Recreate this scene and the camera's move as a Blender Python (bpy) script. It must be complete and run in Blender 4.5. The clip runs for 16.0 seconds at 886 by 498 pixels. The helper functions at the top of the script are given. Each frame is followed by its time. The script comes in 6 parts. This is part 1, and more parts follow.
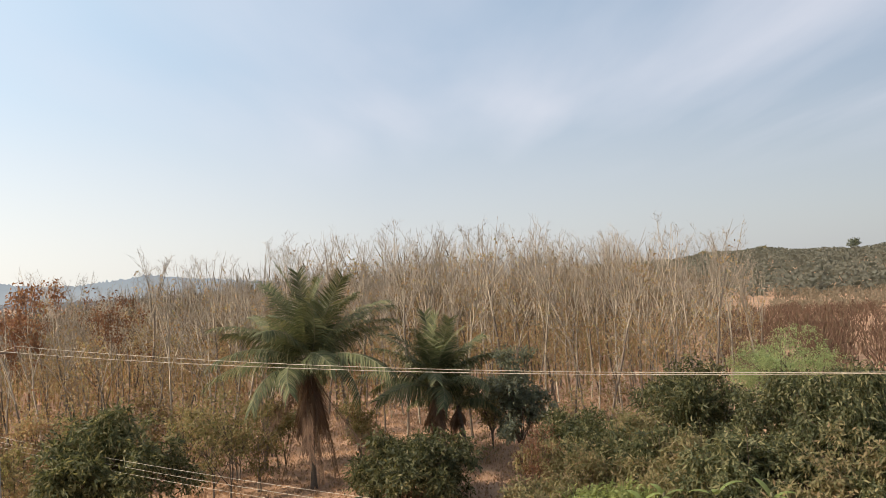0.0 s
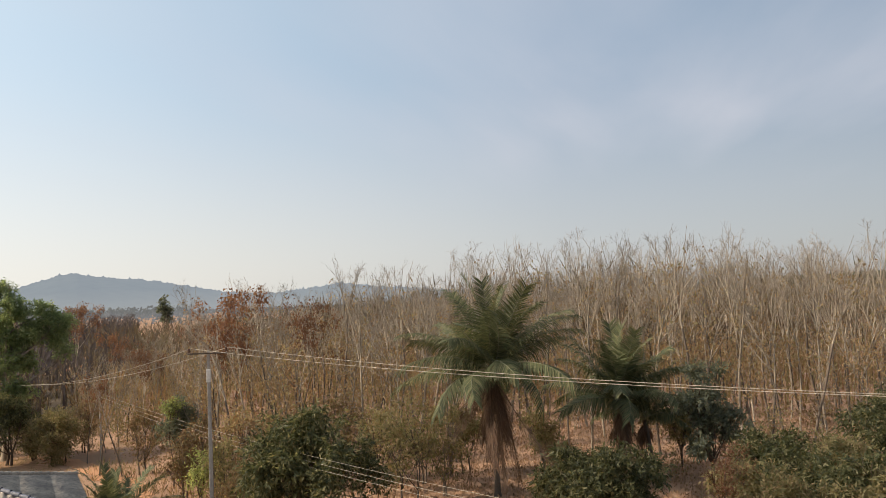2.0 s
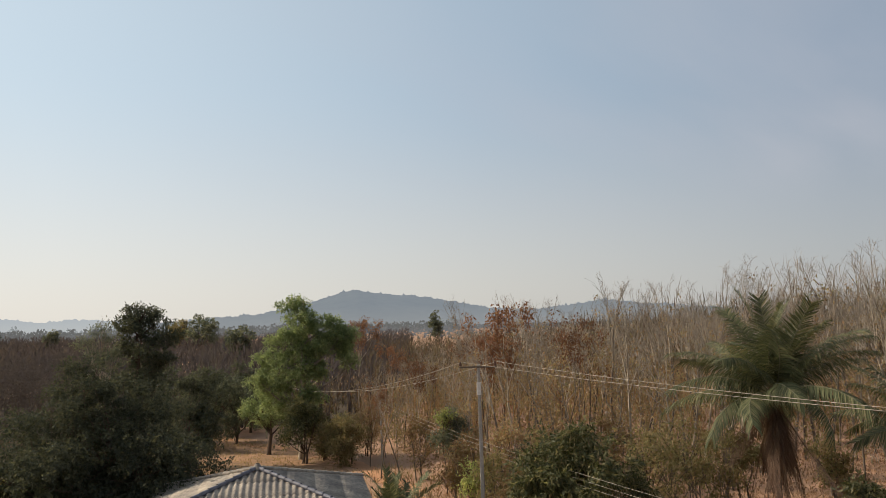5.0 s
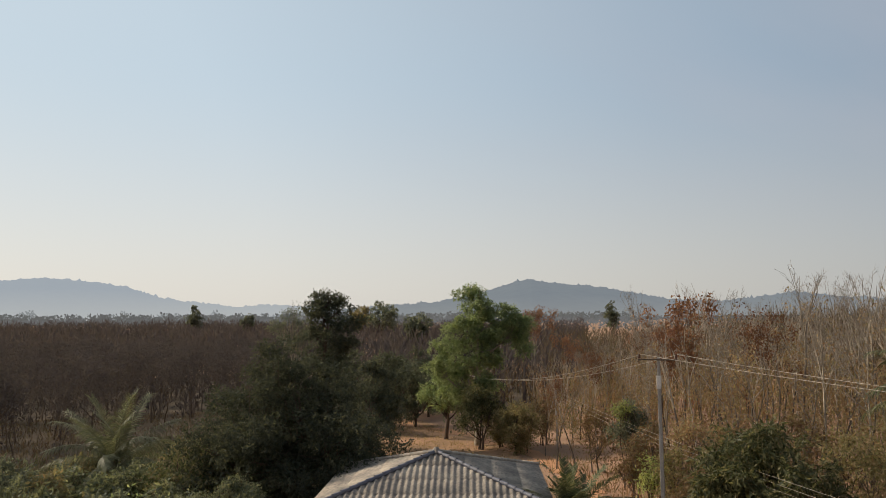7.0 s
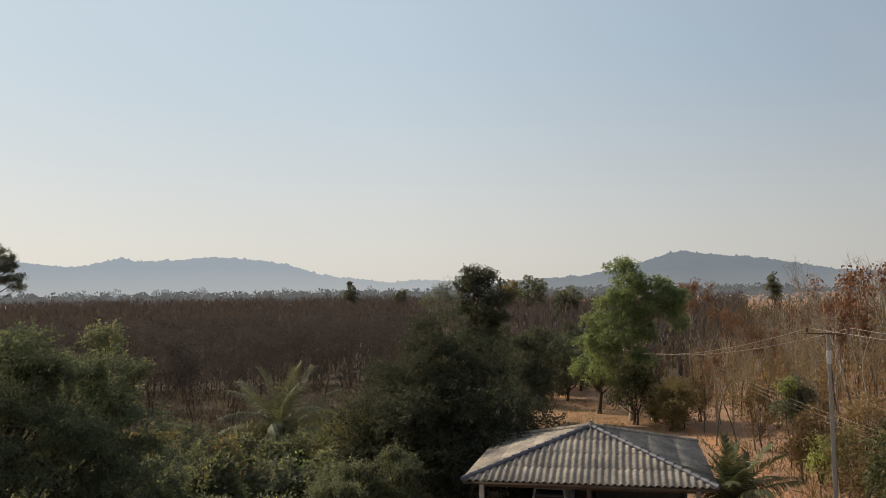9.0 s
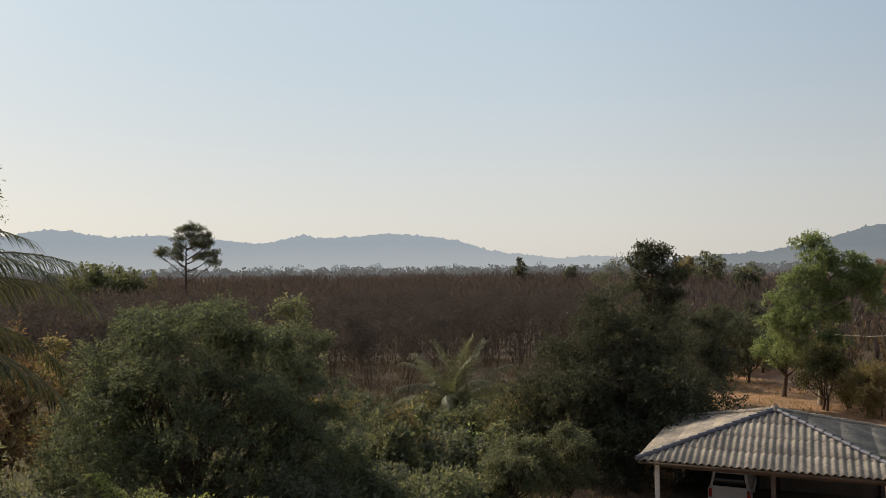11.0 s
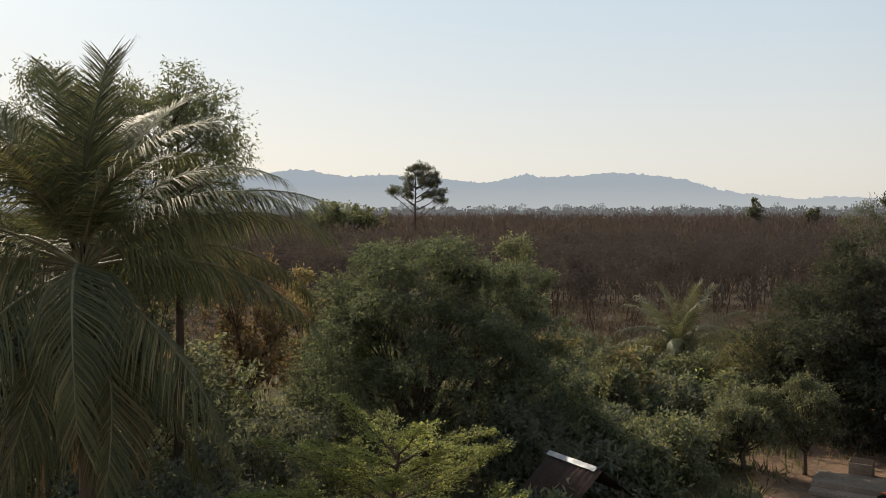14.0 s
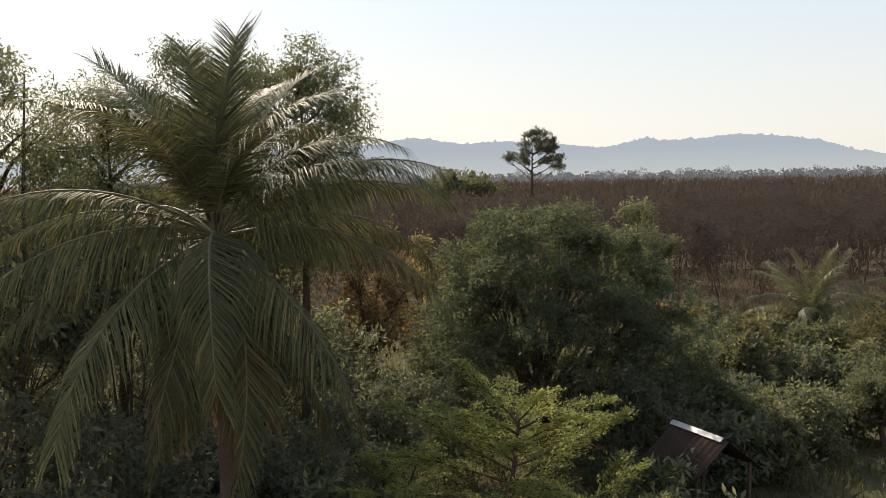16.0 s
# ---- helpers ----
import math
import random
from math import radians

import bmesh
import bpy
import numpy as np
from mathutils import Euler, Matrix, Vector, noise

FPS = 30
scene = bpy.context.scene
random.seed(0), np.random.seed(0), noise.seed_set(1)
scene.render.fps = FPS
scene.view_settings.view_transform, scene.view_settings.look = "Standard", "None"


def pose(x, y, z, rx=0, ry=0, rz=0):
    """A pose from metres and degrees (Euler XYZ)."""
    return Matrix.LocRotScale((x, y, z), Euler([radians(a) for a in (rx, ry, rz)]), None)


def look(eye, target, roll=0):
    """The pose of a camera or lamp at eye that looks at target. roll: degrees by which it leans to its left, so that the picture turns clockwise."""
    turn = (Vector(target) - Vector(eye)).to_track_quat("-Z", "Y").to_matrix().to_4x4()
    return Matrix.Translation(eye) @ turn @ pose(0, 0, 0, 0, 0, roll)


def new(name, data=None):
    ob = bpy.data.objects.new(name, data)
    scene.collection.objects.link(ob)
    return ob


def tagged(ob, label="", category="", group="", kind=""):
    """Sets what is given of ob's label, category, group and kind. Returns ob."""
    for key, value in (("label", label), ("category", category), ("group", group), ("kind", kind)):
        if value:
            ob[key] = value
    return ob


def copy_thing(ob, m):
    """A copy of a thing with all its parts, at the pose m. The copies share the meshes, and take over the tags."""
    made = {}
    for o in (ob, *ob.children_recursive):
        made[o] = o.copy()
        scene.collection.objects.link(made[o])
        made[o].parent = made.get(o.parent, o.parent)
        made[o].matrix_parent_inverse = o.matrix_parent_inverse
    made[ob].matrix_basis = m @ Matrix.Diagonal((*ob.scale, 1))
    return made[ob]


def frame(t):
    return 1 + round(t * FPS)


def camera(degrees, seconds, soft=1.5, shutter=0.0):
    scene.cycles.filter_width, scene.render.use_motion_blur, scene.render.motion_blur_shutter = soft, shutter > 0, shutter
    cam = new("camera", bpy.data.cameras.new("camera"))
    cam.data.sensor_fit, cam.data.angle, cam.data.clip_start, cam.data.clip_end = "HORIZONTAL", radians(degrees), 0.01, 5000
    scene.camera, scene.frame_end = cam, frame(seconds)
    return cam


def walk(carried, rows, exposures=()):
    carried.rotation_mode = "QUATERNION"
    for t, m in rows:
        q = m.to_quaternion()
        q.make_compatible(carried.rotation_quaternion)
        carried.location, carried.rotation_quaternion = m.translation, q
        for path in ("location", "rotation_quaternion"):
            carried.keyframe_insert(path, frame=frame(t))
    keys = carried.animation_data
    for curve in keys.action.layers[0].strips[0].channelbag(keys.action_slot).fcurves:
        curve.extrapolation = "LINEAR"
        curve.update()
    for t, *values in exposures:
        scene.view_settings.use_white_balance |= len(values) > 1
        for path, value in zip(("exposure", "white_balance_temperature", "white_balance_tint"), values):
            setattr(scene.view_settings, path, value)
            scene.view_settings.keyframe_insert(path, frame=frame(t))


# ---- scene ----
# camera: held at arm's length by somebody who turns on the spot, 9 m above the yard
cam = camera(56.3, 16.0, soft=0.85)
EYE, ARM = 9.0, 0.4
ROWS = [
    (0.0, 0.09, 2.41, 2.85),
    (0.5, 3.73, 2.61, 2.64),
    (1.0, 7.02, 2.93, 2.60),
    (1.5, 10.18, 3.28, 2.40),
    (2.0, 12.61, 3.60, 2.12),
    (2.5, 14.89, 3.67, 2.05),
    (3.0, 18.09, 3.48, 2.04),
    (5.5, 33.84, 5.57, 1.21),
    (6.0, 37.28, 5.42, 0.88),
    (6.5, 40.52, 5.02, 0.53),
    (7.0, 42.56, 4.76, 0.42),
    (7.5, 44.39, 4.55, 0.45),
    (8.0, 46.67, 4.23, 0.63),
    (8.5, 49.42, 3.74, 0.88),
    (9.0, 52.82, 3.09, 0.89),
    (11.5, 67.38, 1.09, 0.71),
    (12.0, 70.38, 0.40, 0.80),
    (12.5, 73.01, -0.40, 0.65),
    (13.0, 75.46, -1.03, 0.55),
    (13.5, 77.75, -1.75, 0.35),
    (14.0, 79.77, -2.53, 0.02),
    (14.5, 81.66, -3.41, 0.05),
    (15.0, 83.80, -4.16, 0.35),
    (15.5, 86.11, -4.63, 0.61),
    (16.0, 87.79, -4.76, 0.93),
]


def held(yaw, pitch, roll):
    a = radians(yaw)
    return pose(-ARM * math.sin(a), ARM * math.cos(a), EYE, 90 + pitch, roll, yaw)


walk(cam, [(t, held(yaw, pitch, roll)) for t, yaw, pitch, roll in ROWS], exposures=[(0.0, 0.88), (0.5, 0.78), (3.0, 0.52), (6.0, 0.13), (8.0, 0.09), (9.0, 0.04), (11.0, 0.04), (12.5, 0.08), (14.5, 0.26), (16.0, 0.42)])

# world, sun
SUN_AZ, SUN_EL = 113.0, 34.0  # degrees to the left of the first view, degrees up


def at(az, d, z=0.0):
    """A place at a bearing (degrees to the left of +y), a distance and a height."""
    a = radians(az)
    return Vector((-d * math.sin(a), d * math.cos(a), z))


def build_world():
    world = bpy.data.worlds.new("sky")
    scene.world = world
    world.use_nodes = True
    nt = world.node_tree
    nt.nodes.clear()
    N, L = nt.nodes.new, nt.links.new
    sky = N("ShaderNodeTexSky")
    sky.sky_type, sky.sun_disc = "NISHITA", False
    sky.sun_elevation, sky.sun_rotation = radians(SUN_EL), radians(-SUN_AZ)
    sky.altitude, sky.air_density, sky.dust_density, sky.ozone_density = 200, 1.0, 2.5, 1.0
    tex = N("ShaderNodeTexCoord")
    sep = N("ShaderNodeSeparateXYZ")
    L(tex.outputs["Generated"], sep.inputs[0])
    # hazy air: paler and warmer near the horizon, brighter on the sun's side
    turn = N("ShaderNodeVectorMath")
    turn.operation = "DOT_PRODUCT"
    turn.inputs[1].default_value = tuple(at(90, 1.0))
    L(tex.outputs["Generated"], turn.inputs[0])
    half = N("ShaderNodeMapRange")
    half.inputs["From Min"].default_value, half.inputs["From Max"].default_value = -1.0, 1.0
    L(turn.outputs["Value"], half.inputs["Value"])

    def bearing_colours(cols):
        ramp = N("ShaderNodeValToRGB")
        e = ramp.color_ramp.elements
        e[0].position, e[0].color = 0.0, (*[v / 12 for v in cols[0]], 1)
        e[1].position, e[1].color = 1.0, (*[v / 12 for v in cols[-1]], 1)
        for pos, c in zip((0.2, 0.536, 0.728, 0.91), cols[1:-1]):
            e.new(pos).color = (*[v / 12 for v in c], 1)
        L(half.outputs[0], ramp.inputs[0])
        return ramp.outputs[0]

    low, high = bearing_colours(SKY_LOW), bearing_colours(SKY_HIGH)
    rise = N("ShaderNodeMapRange")
    rise.interpolation_type = "SMOOTHSTEP"
    rise.inputs["From Min"].default_value, rise.inputs["From Max"].default_value = -0.02, 0.30
    L(sep.outputs["Z"], rise.inputs["Value"])
    air = N("ShaderNodeMix")
    air.data_type = "RGBA"
    L(rise.outputs[0], air.inputs["Factor"])
    L(low, air.inputs["A"])
    L(high, air.inputs["B"])
    times = N("ShaderNodeVectorMath")
    times.operation = "SCALE"
    times.inputs["Scale"].default_value = 12.0
    L(air.outputs["Result"], times.inputs[0])
    mix = N("ShaderNodeMix")
    mix.data_type = "RGBA"
    mix.inputs["Factor"].default_value = 0.85
    L(sky.outputs[0], mix.inputs["A"])
    L(times.outputs[0], mix.inputs["B"])
    # thin streaks of high cloud
    up = N("ShaderNodeMath")
    up.operation = "MAXIMUM"
    up.inputs[1].default_value = 0.06
    L(sep.outputs["Z"], up.inputs[0])
    flat = N("ShaderNodeVectorMath")
    flat.operation = "DIVIDE"
    comb = N("ShaderNodeCombineXYZ")
    for k in "XYZ":
        L(up.outputs[0], comb.inputs[k])
    L(tex.outputs["Generated"], flat.inputs[0])
    L(comb.outputs[0], flat.inputs[1])
    mapping = N("ShaderNodeMapping")
    mapping.inputs["Rotation"].default_value = (0, 0, radians(-22))
    mapping.inputs["Scale"].default_value = (0.75, 0.16, 0.0)
    mapping.inputs["Location"].default_value = (0.3, 0.1, 0)
    L(flat.outputs[0], mapping.inputs[0])
    cloud = N("ShaderNodeTexNoise")
    cloud.inputs["Scale"].default_value, cloud.inputs["Detail"].default_value = 1.1, 7
    cloud.inputs["Roughness"].default_value, cloud.inputs["Distortion"].default_value = 0.45, 0.25
    L(mapping.outputs[0], cloud.inputs["Vector"])
    ramp = N("ShaderNodeValToRGB")
    ramp.color_ramp.elements[0].position, ramp.color_ramp.elements[0].color = 0.42, (0, 0, 0, 1)
    ramp.color_ramp.elements[1].position, ramp.color_ramp.elements[1].color = 0.72, (0.75, 0.75, 0.75, 1)
    L(cloud.outputs["Fac"], ramp.inputs[0])
    side = N("ShaderNodeMapRange")  # the cloud lies over the right half of the view
    side.inputs["From Min"].default_value, side.inputs["From Max"].default_value = -0.75, -0.05
    L(sep.outputs["X"], side.inputs["Value"])
    amount = N("ShaderNodeMath")
    amount.operation = "MULTIPLY"
    L(ramp.outputs[0], amount.inputs[0])
    L(side.outputs[0], amount.inputs[1])
    thin = N("ShaderNodeMapRange")
    thin.interpolation_type = "SMOOTHSTEP"
    thin.inputs["From Min"].default_value, thin.inputs["From Max"].default_value = 0.09, 0.22
    L(sep.outputs["Z"], thin.inputs["Value"])
    veil = N("ShaderNodeMath")
    veil.operation = "MULTIPLY"
    L(amount.outputs[0], veil.inputs[0])
    L(thin.outputs[0], veil.inputs[1])
    amount = veil
    mix2 = N("ShaderNodeMix")
    mix2.data_type = "RGBA"
    mix2.inputs["B"].default_value = (*CLOUD, 1)
    L(amount.outputs[0], mix2.inputs["Factor"])
    L(mix.outputs["Result"], mix2.inputs["A"])
    near = N("ShaderNodeVectorMath")
    near.operation = "DOT_PRODUCT"
    near.inputs[1].default_value = tuple(at(SUN_AZ, math.cos(radians(SUN_EL)), math.sin(radians(SUN_EL))))
    L(tex.outputs["Generated"], near.inputs[0])
    front = N("ShaderNodeMath")
    front.operation = "MAXIMUM"
    front.inputs[1].default_value = 0.0
    L(near.outputs["Value"], front.inputs[0])
    tight = N("ShaderNodeMath")
    tight.operation = "POWER"
    tight.inputs[1].default_value = 70.0
    L(front.outputs[0], tight.inputs[0])
    glow = N("ShaderNodeVectorMath")
    glow.operation = "SCALE"
    glow.inputs[0].default_value = (60, 55, 46)
    L(tight.outputs[0], glow.inputs["Scale"])
    total = N("ShaderNodeVectorMath")
    total.operation = "ADD"
    L(mix2.outputs["Result"], total.inputs[0])
    L(glow.outputs[0], total.inputs[1])
    bg = N("ShaderNodeBackground")
    bg.inputs["Strength"].default_value = SKY
    out = N("ShaderNodeOutputWorld")
    L(total.outputs[0], bg.inputs["Color"])
    L(bg.outputs[0], out.inputs["Surface"])


SKY = 0.10
SKY_LOW = ((5.4, 5.3, 5.2), (2.7, 2.78, 2.85), (4.15, 4.15, 4.1), (5.75, 5.55, 5.15), (7.3, 6.95, 6.35), (7.5, 7.15, 6.55))
SKY_HIGH = ((4.0, 4.6, 5.2), (2.0, 2.4, 2.95), (2.55, 3.18, 3.98), (3.68, 4.55, 5.4), (5.4, 6.4, 7.1), (5.6, 6.55, 7.1))
CLOUD = (4.5, 4.5, 4.9)
build_world()
sun = new("sun", bpy.data.lights.new("sun", "SUN"))
sun.data.energy, sun.data.angle, sun.data.color = 3.6, radians(0.6), (1.0, 0.85, 0.66)
sun.matrix_world = look(at(SUN_AZ, 100, 100 * math.tan(radians(SUN_EL))), (0, 0, 0))

# ---- materials ----


def surface(name, c1, c2, rough=0.85, big=0.6, fine=14.0, bump=0.25, metal=0.0, c3=None, vary=0.0, spread=(0.35, 0.65)):
    """A plain procedural surface: two colours in large patches, a third in fine grain, and relief."""
    m = bpy.data.materials.new(name)
    m.use_nodes = True
    nt = m.node_tree
    N, L = nt.nodes.new, nt.links.new
    b = nt.nodes["Principled BSDF"]
    tex = N("ShaderNodeTexCoord")
    n1 = N("ShaderNodeTexNoise")
    n1.inputs["Scale"].default_value, n1.inputs["Detail"].default_value = big, 5
    n2 = N("ShaderNodeTexNoise")
    n2.inputs["Scale"].default_value, n2.inputs["Detail"].default_value = fine, 4
    for n in (n1, n2):
        L(tex.outputs["Object"], n.inputs["Vector"])
    r1 = N("ShaderNodeMapRange")
    r1.inputs["From Min"].default_value, r1.inputs["From Max"].default_value = spread
    L(n1.outputs["Fac"], r1.inputs["Value"])
    mix = N("ShaderNodeMix")
    mix.data_type = "RGBA"
    mix.inputs["A"].default_value, mix.inputs["B"].default_value = (*c1, 1), (*c2, 1)
    L(r1.outputs[0], mix.inputs["Factor"])
    r2 = N("ShaderNodeMapRange")
    r2.inputs["From Min"].default_value, r2.inputs["From Max"].default_value = 0.42, 0.72
    r2.inputs["To Max"].default_value = 0.7
    L(n2.outputs["Fac"], r2.inputs["Value"])
    mix2 = N("ShaderNodeMix")
    mix2.data_type = "RGBA"
    c3 = c3 or tuple(v * 0.6 for v in c1)
    mix2.inputs["B"].default_value = (*c3, 1)
    L(r2.outputs[0], mix2.inputs["Factor"])
    L(mix.outputs["Result"], mix2.inputs["A"])
    colour = mix2.outputs["Result"]
    if vary:
        info = N("ShaderNodeObjectInfo")
        hsv = N("ShaderNodeHueSaturation")
        v = N("ShaderNodeMapRange")
        v.inputs["To Min"].default_value, v.inputs["To Max"].default_value = 1 - vary, 1 + vary
        L(info.outputs["Random"], v.inputs["Value"])
        L(v.outputs[0], hsv.inputs["Value"])
        L(colour, hsv.inputs["Color"])
        colour = hsv.outputs[0]
    L(colour, b.inputs["Base Color"])
    b.inputs["Roughness"].default_value, b.inputs["Metallic"].default_value = rough, metal
    b.inputs["Specular IOR Level"].default_value = 0.5 if rough < 0.7 else 0.08
    if bump:
        bn = N("ShaderNodeBump")
        bn.inputs["Strength"].default_value, bn.inputs["Distance"].default_value = bump, 0.03
        L(n2.outputs["Fac"], bn.inputs["Height"])
        L(bn.outputs[0], b.inputs["Normal"])
    return m


def foliage(name, cols, clear=0.35, rough=0.45, vary=0.2, spec=0.4):
    """Leaves: each one takes its own shade from cols; light passes through them in part."""
    m = bpy.data.materials.new(name)
    m.use_nodes = True
    nt = m.node_tree
    N, L = nt.nodes.new, nt.links.new
    b, out = nt.nodes["Principled BSDF"], nt.nodes["Material Output"]
    geo, info, ramp, hsv = N("ShaderNodeNewGeometry"), N("ShaderNodeObjectInfo"), N("ShaderNodeValToRGB"), N("ShaderNodeHueSaturation")
    e = ramp.color_ramp.elements
    e[0].position, e[0].color = 0.0, (*cols[0], 1)
    e[1].position, e[1].color = 1.0, (*cols[-1], 1)
    for i, c in enumerate(cols[1:-1], 1):
        k = e.new(i / (len(cols) - 1))
        k.color = (*c, 1)
    L(geo.outputs["Random Per Island"], ramp.inputs[0])
    v = N("ShaderNodeMapRange")
    v.inputs["To Min"].default_value, v.inputs["To Max"].default_value = 1 - vary, 1 + vary
    L(info.outputs["Random"], v.inputs["Value"])
    L(v.outputs[0], hsv.inputs["Value"])
    L(ramp.outputs[0], hsv.inputs["Color"])
    L(hsv.outputs[0], b.inputs["Base Color"])
    b.inputs["Roughness"].default_value = rough
    b.inputs["Specular IOR Level"].default_value = spec
    t = N("ShaderNodeBsdfTranslucent")
    warm = N("ShaderNodeMix")
    warm.data_type, warm.blend_type = "RGBA", "MULTIPLY"
    warm.inputs["Factor"].default_value = 1.0
    warm.inputs["B"].default_value = (1.85, 1.72, 1.15, 1)
    L(hsv.outputs[0], warm.inputs["A"])
    L(warm.outputs["Result"], t.inputs["Color"])
    mix = N("ShaderNodeMixShader")
    mix.inputs[0].default_value = clear
    L(b.outputs[0], mix.inputs[1])
    L(t.outputs[0], mix.inputs[2])
    L(mix.outputs[0], out.inputs["Surface"])
    return m


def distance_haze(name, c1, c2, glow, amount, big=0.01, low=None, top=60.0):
    """A far-off wooded hill or wood: kilometres of hazy air painted on as glow, paler near the ground."""
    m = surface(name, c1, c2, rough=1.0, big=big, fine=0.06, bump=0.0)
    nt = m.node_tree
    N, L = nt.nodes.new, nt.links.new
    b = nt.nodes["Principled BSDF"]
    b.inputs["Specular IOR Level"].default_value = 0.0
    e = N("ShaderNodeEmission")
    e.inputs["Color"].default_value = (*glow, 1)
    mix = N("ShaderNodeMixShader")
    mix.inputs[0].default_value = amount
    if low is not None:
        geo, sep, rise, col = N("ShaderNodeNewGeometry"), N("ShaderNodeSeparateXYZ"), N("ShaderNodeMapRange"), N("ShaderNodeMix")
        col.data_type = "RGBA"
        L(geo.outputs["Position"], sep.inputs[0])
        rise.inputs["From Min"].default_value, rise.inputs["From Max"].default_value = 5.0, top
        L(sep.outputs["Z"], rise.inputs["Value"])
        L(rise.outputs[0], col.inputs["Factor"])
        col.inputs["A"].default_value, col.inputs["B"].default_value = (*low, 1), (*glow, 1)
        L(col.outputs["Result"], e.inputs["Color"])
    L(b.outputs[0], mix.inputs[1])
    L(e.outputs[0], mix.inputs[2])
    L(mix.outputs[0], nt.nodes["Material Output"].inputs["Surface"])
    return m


M_GROUND = surface("leaf_litter_earth", (0.40, 0.25, 0.165), (0.28, 0.178, 0.118), 0.95, 0.3, 5.0, 0.6, c3=(0.42, 0.26, 0.16))
M_DIRT = surface("orange_dirt", (0.54, 0.29, 0.16), (0.43, 0.235, 0.13), 0.95, 0.3, 5.0, 0.5, c3=(0.38, 0.215, 0.12))
M_LITTER = surface("leaf_litter", (0.44, 0.275, 0.185), (0.32, 0.2, 0.135), 0.95, 0.35, 4.0, 0.8, c3=(0.2, 0.125, 0.085))
M_CLEARING = surface("dry_mown_earth", (0.42, 0.25, 0.15), (0.29, 0.185, 0.11), 0.95, 0.4, 3.0, 0.8, c3=(0.2, 0.135, 0.08))
M_FALLEN = foliage("fallen_leaf", [(0.34, 0.215, 0.14), (0.25, 0.155, 0.10), (0.42, 0.285, 0.19), (0.18, 0.12, 0.08)], 0.2, 0.9, spec=0.05)
M_FIELD = foliage("pale_dry_scrub", [(0.19, 0.155, 0.118), (0.225, 0.182, 0.138), (0.15, 0.124, 0.095)], 0.3, 0.9, spec=0.05)
# yard earth in a darker tone that stands in for the tree's shade
M_YARD_SHADED = surface("shaded_yard_earth", (0.19, 0.13, 0.09), (0.12, 0.086, 0.062), 0.95, 0.5, 4.0, 0.8, c3=(0.29, 0.19, 0.125))
M_BARK_PALE = surface("pale_bark", (0.41, 0.35, 0.27), (0.26, 0.215, 0.165), 0.9, 1.2, 22.0, 0.4, c3=(0.15, 0.115, 0.085), vary=0.3)
M_TWIG = surface("bare_twig", (0.35, 0.305, 0.25), (0.25, 0.212, 0.17), 0.9, 1.5, 10.0, 0.0, vary=0.25)
M_BARK_DARK = surface("dark_bark", (0.13, 0.095, 0.07), (0.09, 0.065, 0.05), 0.95, 2.0, 18.0, 0.5, vary=0.2)
M_TWIG_RED = surface("red_brown_twig", (0.145, 0.108, 0.092), (0.11, 0.086, 0.075), 0.9, 0.08, 8.0, 0.0, vary=0.25)
M_LEAF_BROWN = foliage("withered_leaf", [(0.27, 0.182, 0.105), (0.205, 0.13, 0.078), (0.29, 0.22, 0.13), (0.2, 0.186, 0.1)], 0.35, 0.8, spec=0.15)
M_LEAF_RED = foliage("red_leaf", [(0.185, 0.095, 0.06), (0.145, 0.074, 0.05), (0.225, 0.13, 0.078)], 0.35, 0.8, spec=0.15)
# brown with its blue raised, which paints some haze over the plantation
M_LEAF_FOREST = foliage("dull_brown_leaf", [(0.0903, 0.0757, 0.0791), (0.0808, 0.0688, 0.0722), (0.0998, 0.0826, 0.0843)], 0.25, 0.95, vary=0.1, spec=0.04)
M_MIXED = foliage("mixed_dry_twig", [(0.15, 0.12, 0.093), (0.095, 0.074, 0.058), (0.185, 0.15, 0.117), (0.10, 0.09, 0.055), (0.12, 0.073, 0.05), (0.072, 0.056, 0.045)], 0.3, 0.9, spec=0.05)
M_THICKET = foliage("thicket_leaf", [(0.18, 0.155, 0.08), (0.24, 0.145, 0.083), (0.14, 0.128, 0.068), (0.26, 0.195, 0.12), (0.2, 0.1, 0.065)], 0.35, 0.9, spec=0.05)
M_LEAF_MANGO = foliage("mango_leaf", [(0.043, 0.051, 0.027), (0.066, 0.073, 0.036), (0.104, 0.106, 0.052), (0.2, 0.18, 0.095)], 0.36, 0.5, spec=0.18)
# lighter, bluer copy of the mango leaf: lifts the garden's shaded foliage by colour
M_LEAF_LIFTED = foliage("lifted_garden_leaf", [(0.084, 0.098, 0.074), (0.114, 0.13, 0.085), (0.16, 0.174, 0.105), (0.225, 0.22, 0.135)], 0.42, 0.55, spec=0.15)
M_LEAF_DARK = foliage("dark_leaf", [(0.09, 0.102, 0.086), (0.12, 0.132, 0.102), (0.168, 0.175, 0.122)], 0.4, 0.7, spec=0.08)
M_LEAF_GREEN = foliage("fresh_leaf", [(0.122, 0.16, 0.086), (0.175, 0.22, 0.11), (0.265, 0.303, 0.16)], 0.48, 0.6, spec=0.12)
M_LEAF_LIME = foliage("lime_leaf", [(0.155, 0.184, 0.076), (0.21, 0.24, 0.09), (0.28, 0.295, 0.125)], 0.48, 0.6, spec=0.15)
M_LEAF_OLIVE = foliage("olive_leaf", [(0.115, 0.112, 0.062), (0.165, 0.15, 0.077), (0.21, 0.178, 0.096), (0.24, 0.172, 0.105)], 0.4, 0.75, spec=0.1)
